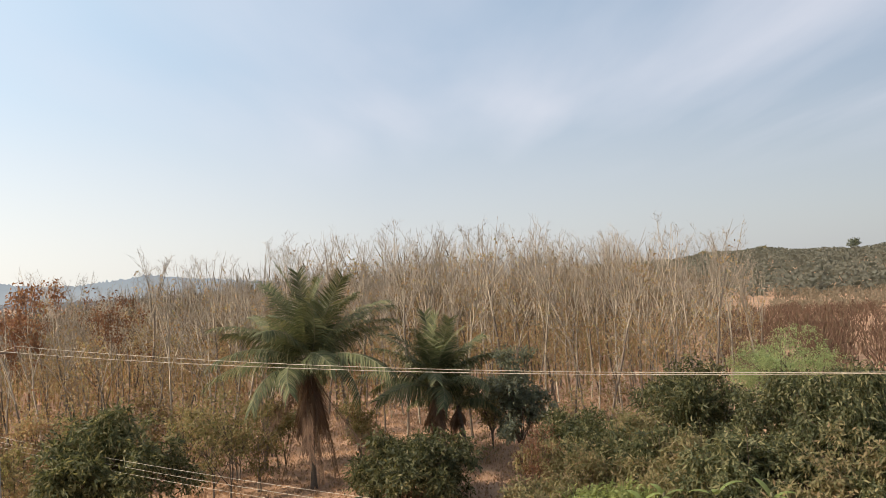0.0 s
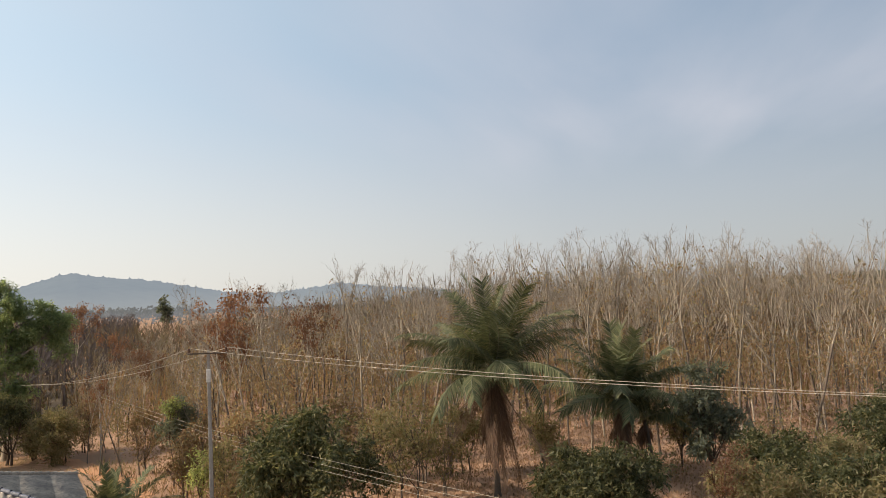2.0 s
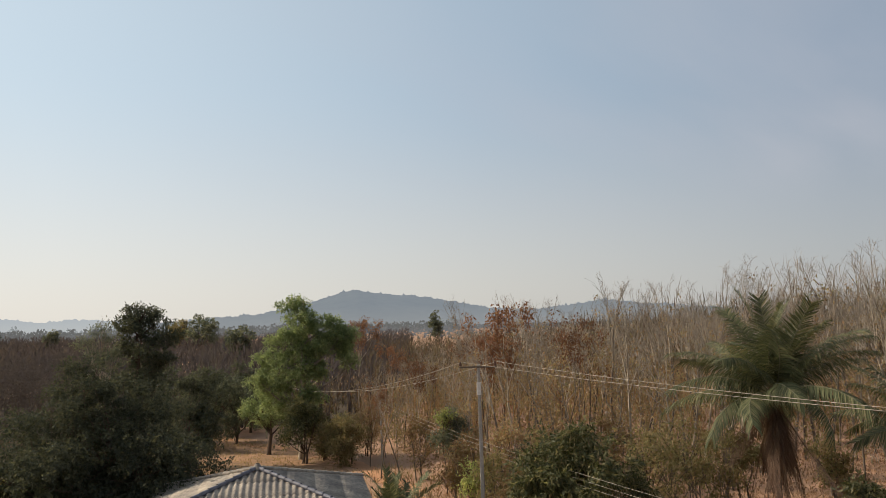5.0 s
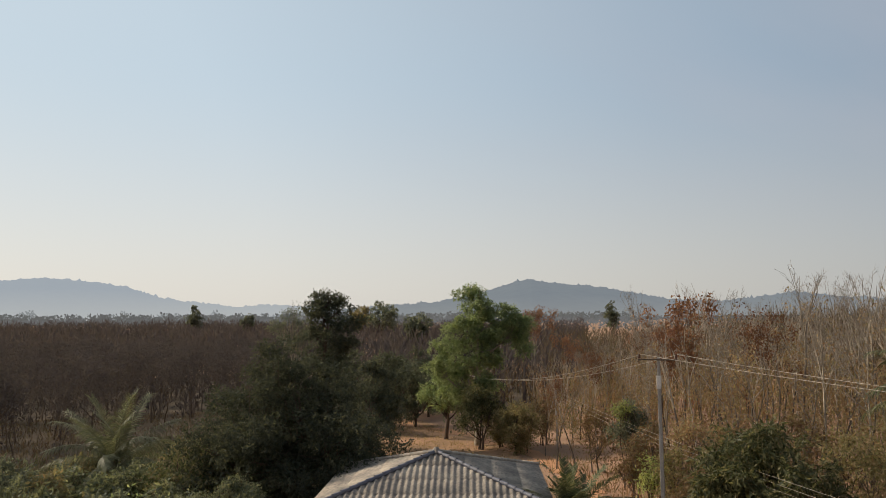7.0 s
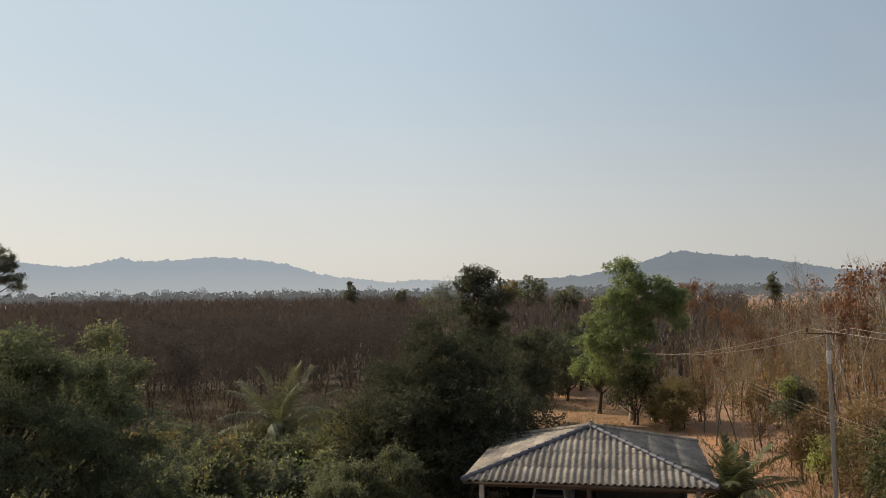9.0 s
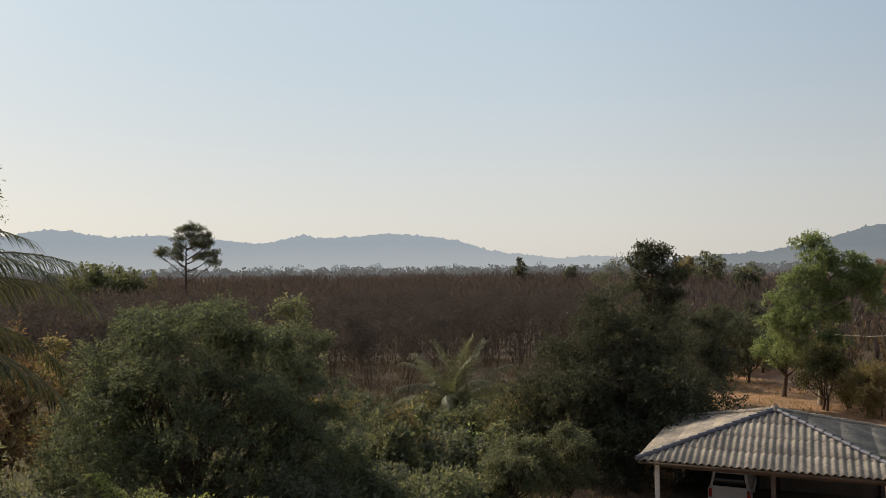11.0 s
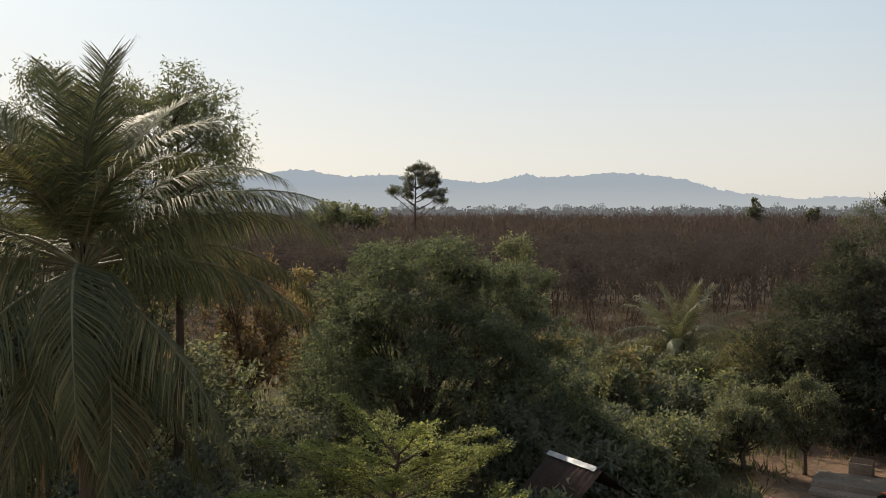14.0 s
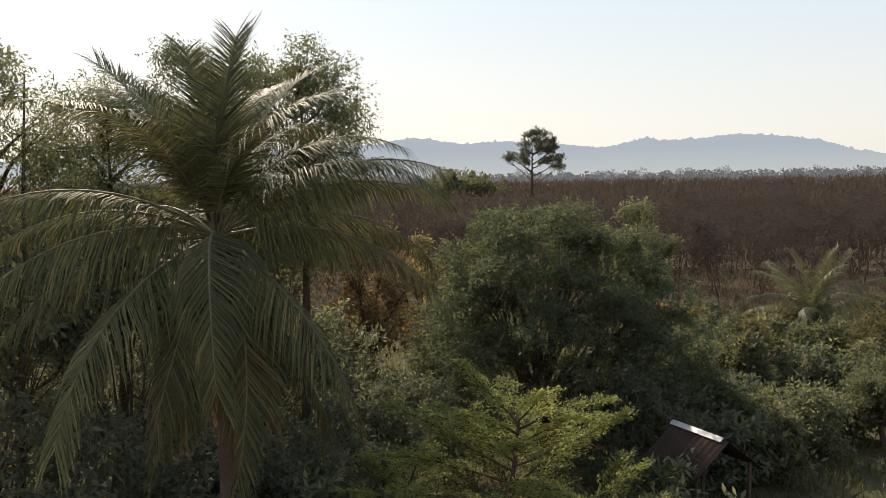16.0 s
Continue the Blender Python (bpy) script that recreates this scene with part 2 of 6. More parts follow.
M_LEAF_FEATHER = foliage("feathery_leaf", [(0.11, 0.128, 0.082), (0.142, 0.16, 0.097), (0.18, 0.193, 0.115)], 0.4, 0.65, spec=0.12)
M_PALM = foliage("palm_leaflet", [(0.058, 0.071, 0.041), (0.084, 0.098, 0.052), (0.13, 0.138, 0.072), (0.205, 0.192, 0.105)], 0.21, 0.55, spec=0.09)
# paler copy of M_PALM: sunlight on one young palm put into its colour
M_PALM_SUNLIT = foliage("sunlit_leaflet", [(0.085, 0.098, 0.06), (0.125, 0.132, 0.08), (0.205, 0.2, 0.125)], 0.28, 0.5, spec=0.15)
M_PALM_DRY = foliage("dry_palm_leaflet", [(0.15, 0.098, 0.07), (0.115, 0.077, 0.058), (0.20, 0.138, 0.098)], 0.25, 0.85, spec=0.08)
M_RACHIS = surface("palm_midrib", (0.17, 0.16, 0.085), (0.12, 0.113, 0.062), 0.6, 3.0, 20.0, 0.1)
M_PALM_TRUNK = surface("palm_trunk_bark", (0.135, 0.11, 0.088), (0.10, 0.082, 0.066), 0.95, 2.0, 16.0, 0.6)
M_COCONUT = surface("coconut_husk", (0.20, 0.17, 0.05), (0.16, 0.12, 0.05), 0.6, 4.0, 30.0, 0.2)
M_CONCRETE = surface("weathered_concrete", (0.33, 0.31, 0.285), (0.26, 0.245, 0.22), 0.9, 1.5, 25.0, 0.2, c3=(0.2, 0.185, 0.165))
M_DUSTY = surface("dusty_concrete", (0.34, 0.27, 0.21), (0.25, 0.20, 0.155), 0.9, 1.2, 12.0, 0.3, c3=(0.18, 0.15, 0.12))
# sheet colour lowered to stand in for the tree's dappled shadow on the roof
M_TILE = surface("cement_roof_sheet", (0.44, 0.38, 0.305), (0.25, 0.22, 0.19), 0.85, 0.9, 7.0, 0.25, c3=(0.16, 0.145, 0.135), vary=0.12)
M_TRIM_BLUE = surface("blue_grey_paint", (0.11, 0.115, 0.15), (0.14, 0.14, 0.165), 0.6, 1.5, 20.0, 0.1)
M_WHITE = surface("off_white_paint", (0.62, 0.60, 0.56), (0.54, 0.52, 0.48), 0.6, 1.5, 20.0, 0.05)
# white paint lowered towards grey: roof shade put into the colour
M_CAR = surface("white_car_paint", (0.50, 0.50, 0.51), (0.44, 0.44, 0.45), 0.35, 1.0, 30.0, 0.0, c3=(0.36, 0.35, 0.34))
M_GLASS = surface("dark_car_glass", (0.02, 0.022, 0.025), (0.025, 0.027, 0.03), 0.06, 2.0, 20.0, 0.0)
M_RED_LENS = surface("red_lamp_lens", (0.35, 0.02, 0.02), (0.30, 0.02, 0.02), 0.2, 2.0, 20.0, 0.0)
M_TYRE = surface("black_rubber", (0.02, 0.02, 0.02), (0.03, 0.03, 0.03), 0.8, 3.0, 30.0, 0.1)
# rust, darkened further to paint in the shade of the hut's backlit slope
M_RUST_SHADED = surface("shaded_rusty_sheet", (0.075, 0.05, 0.042), (0.055, 0.042, 0.036), 0.8, 1.5, 12.0, 0.3)
M_ZINC = surface("bright_zinc", (0.40, 0.41, 0.43), (0.33, 0.34, 0.36), 0.5, 3.0, 20.0, 0.1, metal=0.5)
M_WOOD = surface("grey_timber", (0.13, 0.105, 0.085), (0.10, 0.08, 0.065), 0.85, 2.0, 20.0, 0.3)
M_WIRE = surface("power_cable", (0.42, 0.36, 0.28), (0.34, 0.30, 0.24), 0.5, 1.0, 10.0, 0.0)
M_INSULATOR = surface("brown_porcelain", (0.10, 0.05, 0.035), (0.08, 0.04, 0.03), 0.2, 3.0, 20.0, 0.0)
M_ORANGE = surface("orange_paint", (0.55, 0.14, 0.05), (0.45, 0.12, 0.05), 0.5, 3.0, 20.0, 0.0)
M_BANANA = foliage("banana_leaf", [(0.136, 0.204, 0.051), (0.187, 0.238, 0.0714), (0.238, 0.255, 0.102)], 0.45, 0.4, spec=0.5)
# weeds and earth in olive, with the garden trees' shade darkened into the colour
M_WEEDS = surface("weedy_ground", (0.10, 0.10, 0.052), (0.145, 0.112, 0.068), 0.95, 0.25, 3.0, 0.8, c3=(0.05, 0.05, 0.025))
M_LEAF_WEED = foliage("weed_leaf", [(0.0484, 0.0685, 0.0342), (0.0775, 0.0897, 0.0411), (0.136, 0.126, 0.0685), (0.184, 0.147, 0.0959)], 0.35, 0.7, spec=0.2)
M_GRASS_DRY = foliage("dry_grass_blade", [(0.28, 0.20, 0.10), (0.34, 0.25, 0.13), (0.22, 0.17, 0.08)], 0.35, 0.8, spec=0.1)
M_TWIG_DULL = foliage("dull_red_scrub", [(0.13, 0.078, 0.058), (0.10, 0.06, 0.047), (0.16, 0.105, 0.077), (0.115, 0.09, 0.062)], 0.3, 0.9, spec=0.1)
# hill scrub paled and blued, so haze is part of its base colour
M_HILL_SCRUB = foliage("grey_green_scrub", [(0.088, 0.09, 0.078), (0.10, 0.10, 0.084), (0.115, 0.11, 0.092)], 0.3, 0.9, spec=0.05)
M_LEAF_RUST = foliage("rusty_leaf", [(0.20, 0.13, 0.082), (0.16, 0.105, 0.07), (0.235, 0.175, 0.1), (0.137, 0.122, 0.07)], 0.4, 0.8, spec=0.15)
# earth darkened to stand in for shade below the young crowns and the roof
M_FLOOR = surface("plantation_floor", (0.12, 0.092, 0.065), (0.072, 0.058, 0.042), 0.95, 0.2, 4.0, 0.6, c3=(0.165, 0.122, 0.084))
# leaf colour darkened to put in the shaded side of backlit crowns
M_LEAF_SHADED = foliage("shaded_leaf", [(0.055, 0.064, 0.052), (0.075, 0.083, 0.06), (0.112, 0.115, 0.077)], 0.35, 0.7, spec=0.08)
M_LEAF_ROUND = foliage("dense_leaf", [(0.07, 0.086, 0.066), (0.096, 0.114, 0.08), (0.15, 0.168, 0.1)], 0.42, 0.65, spec=0.1)
M_BARK_BROWN = surface("brown_bark", (0.20, 0.16, 0.125), (0.12, 0.095, 0.075), 0.9, 1.2, 22.0, 0.4, c3=(0.08, 0.065, 0.05), vary=0.25)
# haze over the far trees is mixed into their surface as a faint glow
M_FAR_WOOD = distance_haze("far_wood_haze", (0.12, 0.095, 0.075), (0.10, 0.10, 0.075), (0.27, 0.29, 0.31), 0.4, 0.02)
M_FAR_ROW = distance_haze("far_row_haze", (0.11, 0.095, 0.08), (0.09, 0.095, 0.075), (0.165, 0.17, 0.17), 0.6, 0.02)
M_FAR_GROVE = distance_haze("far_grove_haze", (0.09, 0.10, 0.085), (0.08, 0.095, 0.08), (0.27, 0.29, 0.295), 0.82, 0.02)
# both hills carry their haze as painted glow, with a paler tone at the foot
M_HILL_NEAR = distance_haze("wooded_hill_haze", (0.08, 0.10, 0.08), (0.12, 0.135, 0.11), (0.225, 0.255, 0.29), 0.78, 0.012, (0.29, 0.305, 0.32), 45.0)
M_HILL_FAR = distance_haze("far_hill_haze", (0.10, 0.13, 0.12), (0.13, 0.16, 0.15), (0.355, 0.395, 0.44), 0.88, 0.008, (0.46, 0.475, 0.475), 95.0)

# ---- mesh tools ----


class Soup:
    """Collects tubes and leaves as plain quads for one mesh."""

    def __init__(self):
        self.v, self.f, self.n = [], [], 0

    def add(self, verts, faces):
        verts, faces = np.asarray(verts, float).reshape(-1, 3), np.asarray(faces, int).reshape(-1, 4)
        self.v.append(verts)
        self.f.append(faces + self.n)
        self.n += len(verts)

    def tube(self, pts, radii, sides=5):
        pts = np.asarray(pts, float)
        k = len(pts)
        d = np.gradient(pts, axis=0)
        d /= np.linalg.norm(d, axis=1, keepdims=True) + 1e-9
        ref = np.where(np.abs(d[:, 2:3]) > 0.9, [[1.0, 0, 0]], [[0, 0, 1.0]])
        a = np.cross(d, ref)
        a /= np.linalg.norm(a, axis=1, keepdims=True) + 1e-9
        b = np.cross(d, a)
        ang = np.linspace(0, 2 * np.pi, sides, endpoint=False)
        r = np.asarray(radii, float).reshape(-1, 1, 1)
        ring = pts[:, None] + r * (a[:, None] * np.cos(ang)[None, :, None] + b[:, None] * np.sin(ang)[None, :, None])
        i = np.arange(k - 1)[:, None] * sides
        j = np.arange(sides)[None]
        jn = (j + 1) % sides
        self.add(ring, np.stack([i + j, i + jn, i + sides + jn, i + sides + j], -1))

    def leaves(self, pos, way, length, width, rng, fold=0.15, face=None):
        """Folded lozenge leaves at pos, pointing along way."""
        pos, way = np.asarray(pos, float), np.asarray(way, float)
        n = len(pos)
        way = way / (np.linalg.norm(way, axis=1, keepdims=True) + 1e-9)
        side = np.cross(way, rng.normal(size=(n, 3)) if face is None else face)
        side /= np.linalg.norm(side, axis=1, keepdims=True) + 1e-9
        nor = np.cross(side, way)
        ln = np.broadcast_to(np.asarray(length, float), (n,))[:, None] * rng.uniform(0.7, 1.25, (n, 1))
        wd = np.broadcast_to(np.asarray(width, float), (n,))[:, None] * rng.uniform(0.75, 1.2, (n, 1))
        mid = pos + way * ln * 0.45
        v = np.stack([pos, mid + side * wd / 2 + nor * wd * fold, pos + way * ln, mid - side * wd / 2 + nor * wd * fold], 1)
        self.add(v, np.arange(4 * n).reshape(n, 4))

    def box(self, lo, hi, m=None):
        lo, hi = np.minimum(lo, hi), np.maximum(lo, hi)
        c = np.array([[x, y, z] for x in (lo[0], hi[0]) for y in (lo[1], hi[1]) for z in (lo[2], hi[2])], float)
        if m is not None:
            c = np.array([m @ Vector(p) for p in c])
        self.add(c, [(0, 1, 3, 2), (4, 6, 7, 5), (0, 4, 5, 1), (2, 3, 7, 6), (0, 2, 6, 4), (1, 5, 7, 3)])

    def mesh(self, name, material, smooth=False):
        v, f = np.concatenate(self.v), np.concatenate(self.f)
        me = bpy.data.meshes.new(name)
        me.vertices.add(len(v))
        me.vertices.foreach_set("co", v.astype(np.float32).ravel())
        me.loops.add(f.size)
        me.loops.foreach_set("vertex_index", f.astype(np.int32).ravel())
        me.polygons.add(len(f))
        me.polygons.foreach_set("loop_start", np.arange(0, f.size, 4, dtype=np.int32))
        if smooth:
            me.polygons.foreach_set("use_smooth", np.ones(len(f), dtype=bool))
        me.materials.append(material)
        me.update(calc_edges=True)
        return me


def part(name, shape, material, parent=None, label="", smooth=False):
    """One mesh object from a Soup or a bmesh, under a thing or a part."""
    if isinstance(shape, Soup):
        me = shape.mesh(name, material, smooth)
    else:
        me = bpy.data.meshes.new(name)
        shape.to_mesh(me)
        shape.free()
        me.materials.append(material)
    ob = new(name, me)
    if parent is not None:
        ob.parent = parent
    if label:
        ob["label"] = label
    return ob


def thing(name, place, label, category, group="", rz=0.0):
    ob = new(name)
    ob.matrix_basis = pose(*place, 0, 0, rz)
    return tagged(ob, label, category, group)


def bevelled(size, bevel=0.02, segments=2, at_=(0, 0, 0)):
    bm = bmesh.new()
    bmesh.ops.create_cube(bm, size=1.0)
    bmesh.ops.scale(bm, vec=size, verts=bm.verts)
    if bevel:
        bmesh.ops.bevel(bm, geom=list(bm.edges), offset=bevel, segments=segments, affect="EDGES")
    bmesh.ops.translate(bm, vec=at_, verts=bm.verts)
    return bm


def wander(rng, p, d, length, n, jitter, lift):
    """A bending line from p along d; lift turns it up (or down)."""
    pts, p, d = [np.array(p, float)], np.array(p, float), np.array(d, float)
    d /= np.linalg.norm(d)
    for _ in range(n):
        d = d + rng.normal(0, jitter, 3) + (0, 0, lift)
        d /= np.linalg.norm(d)
        p = p + d * length / n
        pts.append(p)
    return np.array(pts), d


def turned(rng, d, low, high):
    """A direction at low..high degrees from d."""
    d = np.asarray(d, float) / np.linalg.norm(d)
    a = np.cross(d, rng.normal(size=3))
    a /= np.linalg.norm(a)
    t = math.radians(rng.uniform(low, high))
    return d * math.cos(t) + a * math.sin(t)


def ground_height(x, y):
    """Flat yard and plantation; the land rises slowly beyond, and to a low hill on the right."""
    x, y = np.asarray(x, float), np.asarray(y, float)
    d = np.hypot(x, y)
    az = np.degrees(np.arctan2(-x, y))
    far = np.clip((d - 140) / 400, 0, 1)
    z = 5.0 * far * far * (3 - 2 * far)
    k = np.clip((d - 170) / 480, 0, 1)
    side = np.clip((2 - az) / 20, 0, 1) * np.clip((az + 120) / 40, 0, 1)
    z = z + 12.0 * k * k * (3 - 2 * k) * side * (1 + 0.12 * np.sin(az * 0.55) + 0.05 * np.sin(az * 1.7))
    return z

# ---- the land ----


def build_ground():
    radii = np.concatenate([[0.0], np.linspace(4, 130, 43), 130 * np.geomspace(1.06, 34, 46)])
    segs = 180
    s = Soup()
    ang = np.linspace(0, 2 * np.pi, segs, endpoint=False)
    r, a = np.meshgrid(np.maximum(radii, 0.05), ang, indexing="ij")
    x, y = -r * np.sin(a), r * np.cos(a)
    z = ground_height(x, y)
    i, j = np.meshgrid(np.arange(len(radii) - 1), np.arange(segs), indexing="ij")
    jn = (j + 1) % segs
    s.add(np.stack([x, y, z], -1), np.stack([i * segs + j, (i + 1) * segs + j, (i + 1) * segs + jn, i * segs + jn], -1))
    ob = part("ground", s, M_GROUND, smooth=True)
    tagged(ob, "red-brown earth under dry fallen leaves", "ground", kind="structure")


def patch(name, outline, z, material, label, category, seed=1, ragged=0.6):
    """A patch of other ground with a ragged edge, a little above the earth."""
    rng = np.random.default_rng(seed)
    pts = []
    for i, p in enumerate(outline):
        q = outline[(i + 1) % len(outline)]
        for t in np.linspace(0, 1, 9)[:-1]:
            pts.append((p[0] + (q[0] - p[0]) * t + rng.normal(0, ragged * 0.4), p[1] + (q[1] - p[1]) * t + rng.normal(0, ragged * 0.4)))
    bm = bmesh.new()
    top = [bm.verts.new((px, py, z)) for px, py in pts]
    low = [bm.verts.new((px, py, -0.05)) for px, py in pts]
    bm.faces.new(top)
    for i in range(len(pts)):
        k = (i + 1) % len(pts)
        bm.faces.new((low[i], low[k], top[k], top[i]))
    bmesh.ops.recalc_face_normals(bm, faces=bm.faces)
    bmesh.ops.triangulate(bm, faces=bm.faces)
    ob = part(name, bm, material)
    return tagged(ob, label, category, kind="structure")


def ridge(name, az0, az1, d, profile, material, label, depth, seed, rough=6.0):
    """A wooded hill: a crest line by bearing and elevation, falling away to both sides, with treetops along it."""
    rng = np.random.default_rng(seed)
    n = int((az1 - az0) * 9)
    az = np.linspace(az0, az1, n)
    el = np.interp(az, [p[0] for p in profile], [p[1] for p in profile])
    s = Soup()
    bump = np.convolve(rng.normal(0, 1, n + 8), np.ones(4) / 4, "same")[:n] * rough * 0.30 + np.abs(rng.normal(0, 1, n)) ** 1.5 * rough * 0.24
    crest = EYE + d * np.tan(np.radians(el))
    cols = []
    steps = np.concatenate([np.linspace(-1, -0.2, 7), (-0.1, -0.04, 0.0, 0.04, 0.1), np.linspace(0.2, 1, 7)])
    for t in steps:
        h = np.cos(t * np.pi / 2) ** 1.3
        dd = d + depth * t
        z = -20 + (crest + 20) * h + bump * h ** 40 + rough * 0.08 * np.sin(az * 2.1 + 3 * t) * np.sin(az * 0.9 + 5 * t) * (0 < abs(t) < 1)
        cols.append(np.stack([-dd * np.sin(np.radians(az)), dd * np.cos(np.radians(az)), z], -1))
    v = np.stack(cols, 0)
    i, j = np.meshgrid(np.arange(len(steps) - 1), np.arange(n - 1), indexing="ij")
    s.add(v, np.stack([i * n + j, i * n + j + 1, (i + 1) * n + j + 1, (i + 1) * n + j], -1))
    ob = part(name, s, material, smooth=True)
    return tagged(ob, label, "hill", kind="structure")


build_ground()
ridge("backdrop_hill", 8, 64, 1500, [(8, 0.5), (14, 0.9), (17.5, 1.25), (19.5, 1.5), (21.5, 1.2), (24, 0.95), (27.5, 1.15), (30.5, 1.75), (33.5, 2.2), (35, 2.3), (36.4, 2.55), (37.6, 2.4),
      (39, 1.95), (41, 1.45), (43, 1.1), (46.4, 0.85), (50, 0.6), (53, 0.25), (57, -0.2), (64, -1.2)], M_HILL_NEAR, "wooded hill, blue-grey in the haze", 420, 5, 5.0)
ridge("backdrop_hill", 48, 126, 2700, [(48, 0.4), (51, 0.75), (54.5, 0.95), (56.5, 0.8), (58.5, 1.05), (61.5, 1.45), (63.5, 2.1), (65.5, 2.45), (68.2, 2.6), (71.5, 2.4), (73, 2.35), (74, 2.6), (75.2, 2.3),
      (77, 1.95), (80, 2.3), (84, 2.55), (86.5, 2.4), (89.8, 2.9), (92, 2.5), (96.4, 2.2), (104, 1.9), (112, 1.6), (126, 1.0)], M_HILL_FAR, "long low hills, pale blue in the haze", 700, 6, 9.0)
patch("clearing", [tuple(at(a, d)[:2]) for a, d in ((33, 40), (36, 50), (38.6, 58), (41, 66), (44, 74), (48, 76), (52, 60), (54, 42), (52, 36), (44, 33))], 0.012, M_CLEARING, "open patch of dry mown grass and earth", "ground", 3, 1.0)
patch("dirt_track", [tuple(at(a, d)[:2]) for a, d in ((29.5, 33), (32.6, 40), (34.2, 47), (35.6, 51.5), (37.2, 56), (40, 62), (45, 72), (45.4, 74), (40.6, 65), (36.8, 58.6), (34.6, 53.4), (32.6, 47), (30.6, 40), (27.5, 34))], 0.024, M_DIRT, "bare orange dirt track between the trees", "track", 4, 0.7)
patch("leaf_litter_floor", [tuple(at(a, d)[:2]) for a, d in ((-15, 66), (-5, 62), (5, 60), (15, 57), (25, 57), (31, 62), (34, 72), (36, 84), (37, 165), (25, 165), (10, 165), (-5, 165), (-15, 165), (-15, 110))], 0.01, M_LITTER, "brown leaf litter under the rubber trees", "ground", 12, 1.2)
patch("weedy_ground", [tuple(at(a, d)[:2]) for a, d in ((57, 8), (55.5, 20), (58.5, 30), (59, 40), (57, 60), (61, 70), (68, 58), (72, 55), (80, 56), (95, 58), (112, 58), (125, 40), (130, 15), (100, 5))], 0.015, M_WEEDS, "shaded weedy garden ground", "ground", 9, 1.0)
patch("plantation_floor", [tuple(at(a, d)[:2]) for a, d in ((54, 60), (61, 64), (70, 52), (85, 52), (104, 54), (124, 54), (124, 138), (106, 138), (90, 138), (75, 138), (62, 138), (52, 138), (34, 138), (31, 84), (38, 80), (46, 82))], 0.008, M_FLOOR, "earth and dead grass, toned dark for the shade of the young trees", "ground", 10, 1.0)
patch("yard", [tuple(at(a, d)[:2]) for a, d in ((57.5, 27), (54, 25), (50, 24.5), (49, 33), (52, 36), (56, 37.5), (59.5, 34))], 0.018, M_YARD_SHADED, "bare trodden earth round the car port", "ground", 8, 0.7)

# ---- trees ----


def put(master, place, rz=0.0, s=1.0, lean=(0, 0)):
    ob = copy_thing(master, pose(*place, lean[0], lean[1], rz) @ Matrix.Diagonal((s, s, s, 1)))
    ob.matrix_basis = pose(*place, lean[0], lean[1], rz) @ Matrix.Diagonal((s, s, s, 1))
    return ob


def stuffed(ob):
    ob["kind"] = "stuff"
    return ob


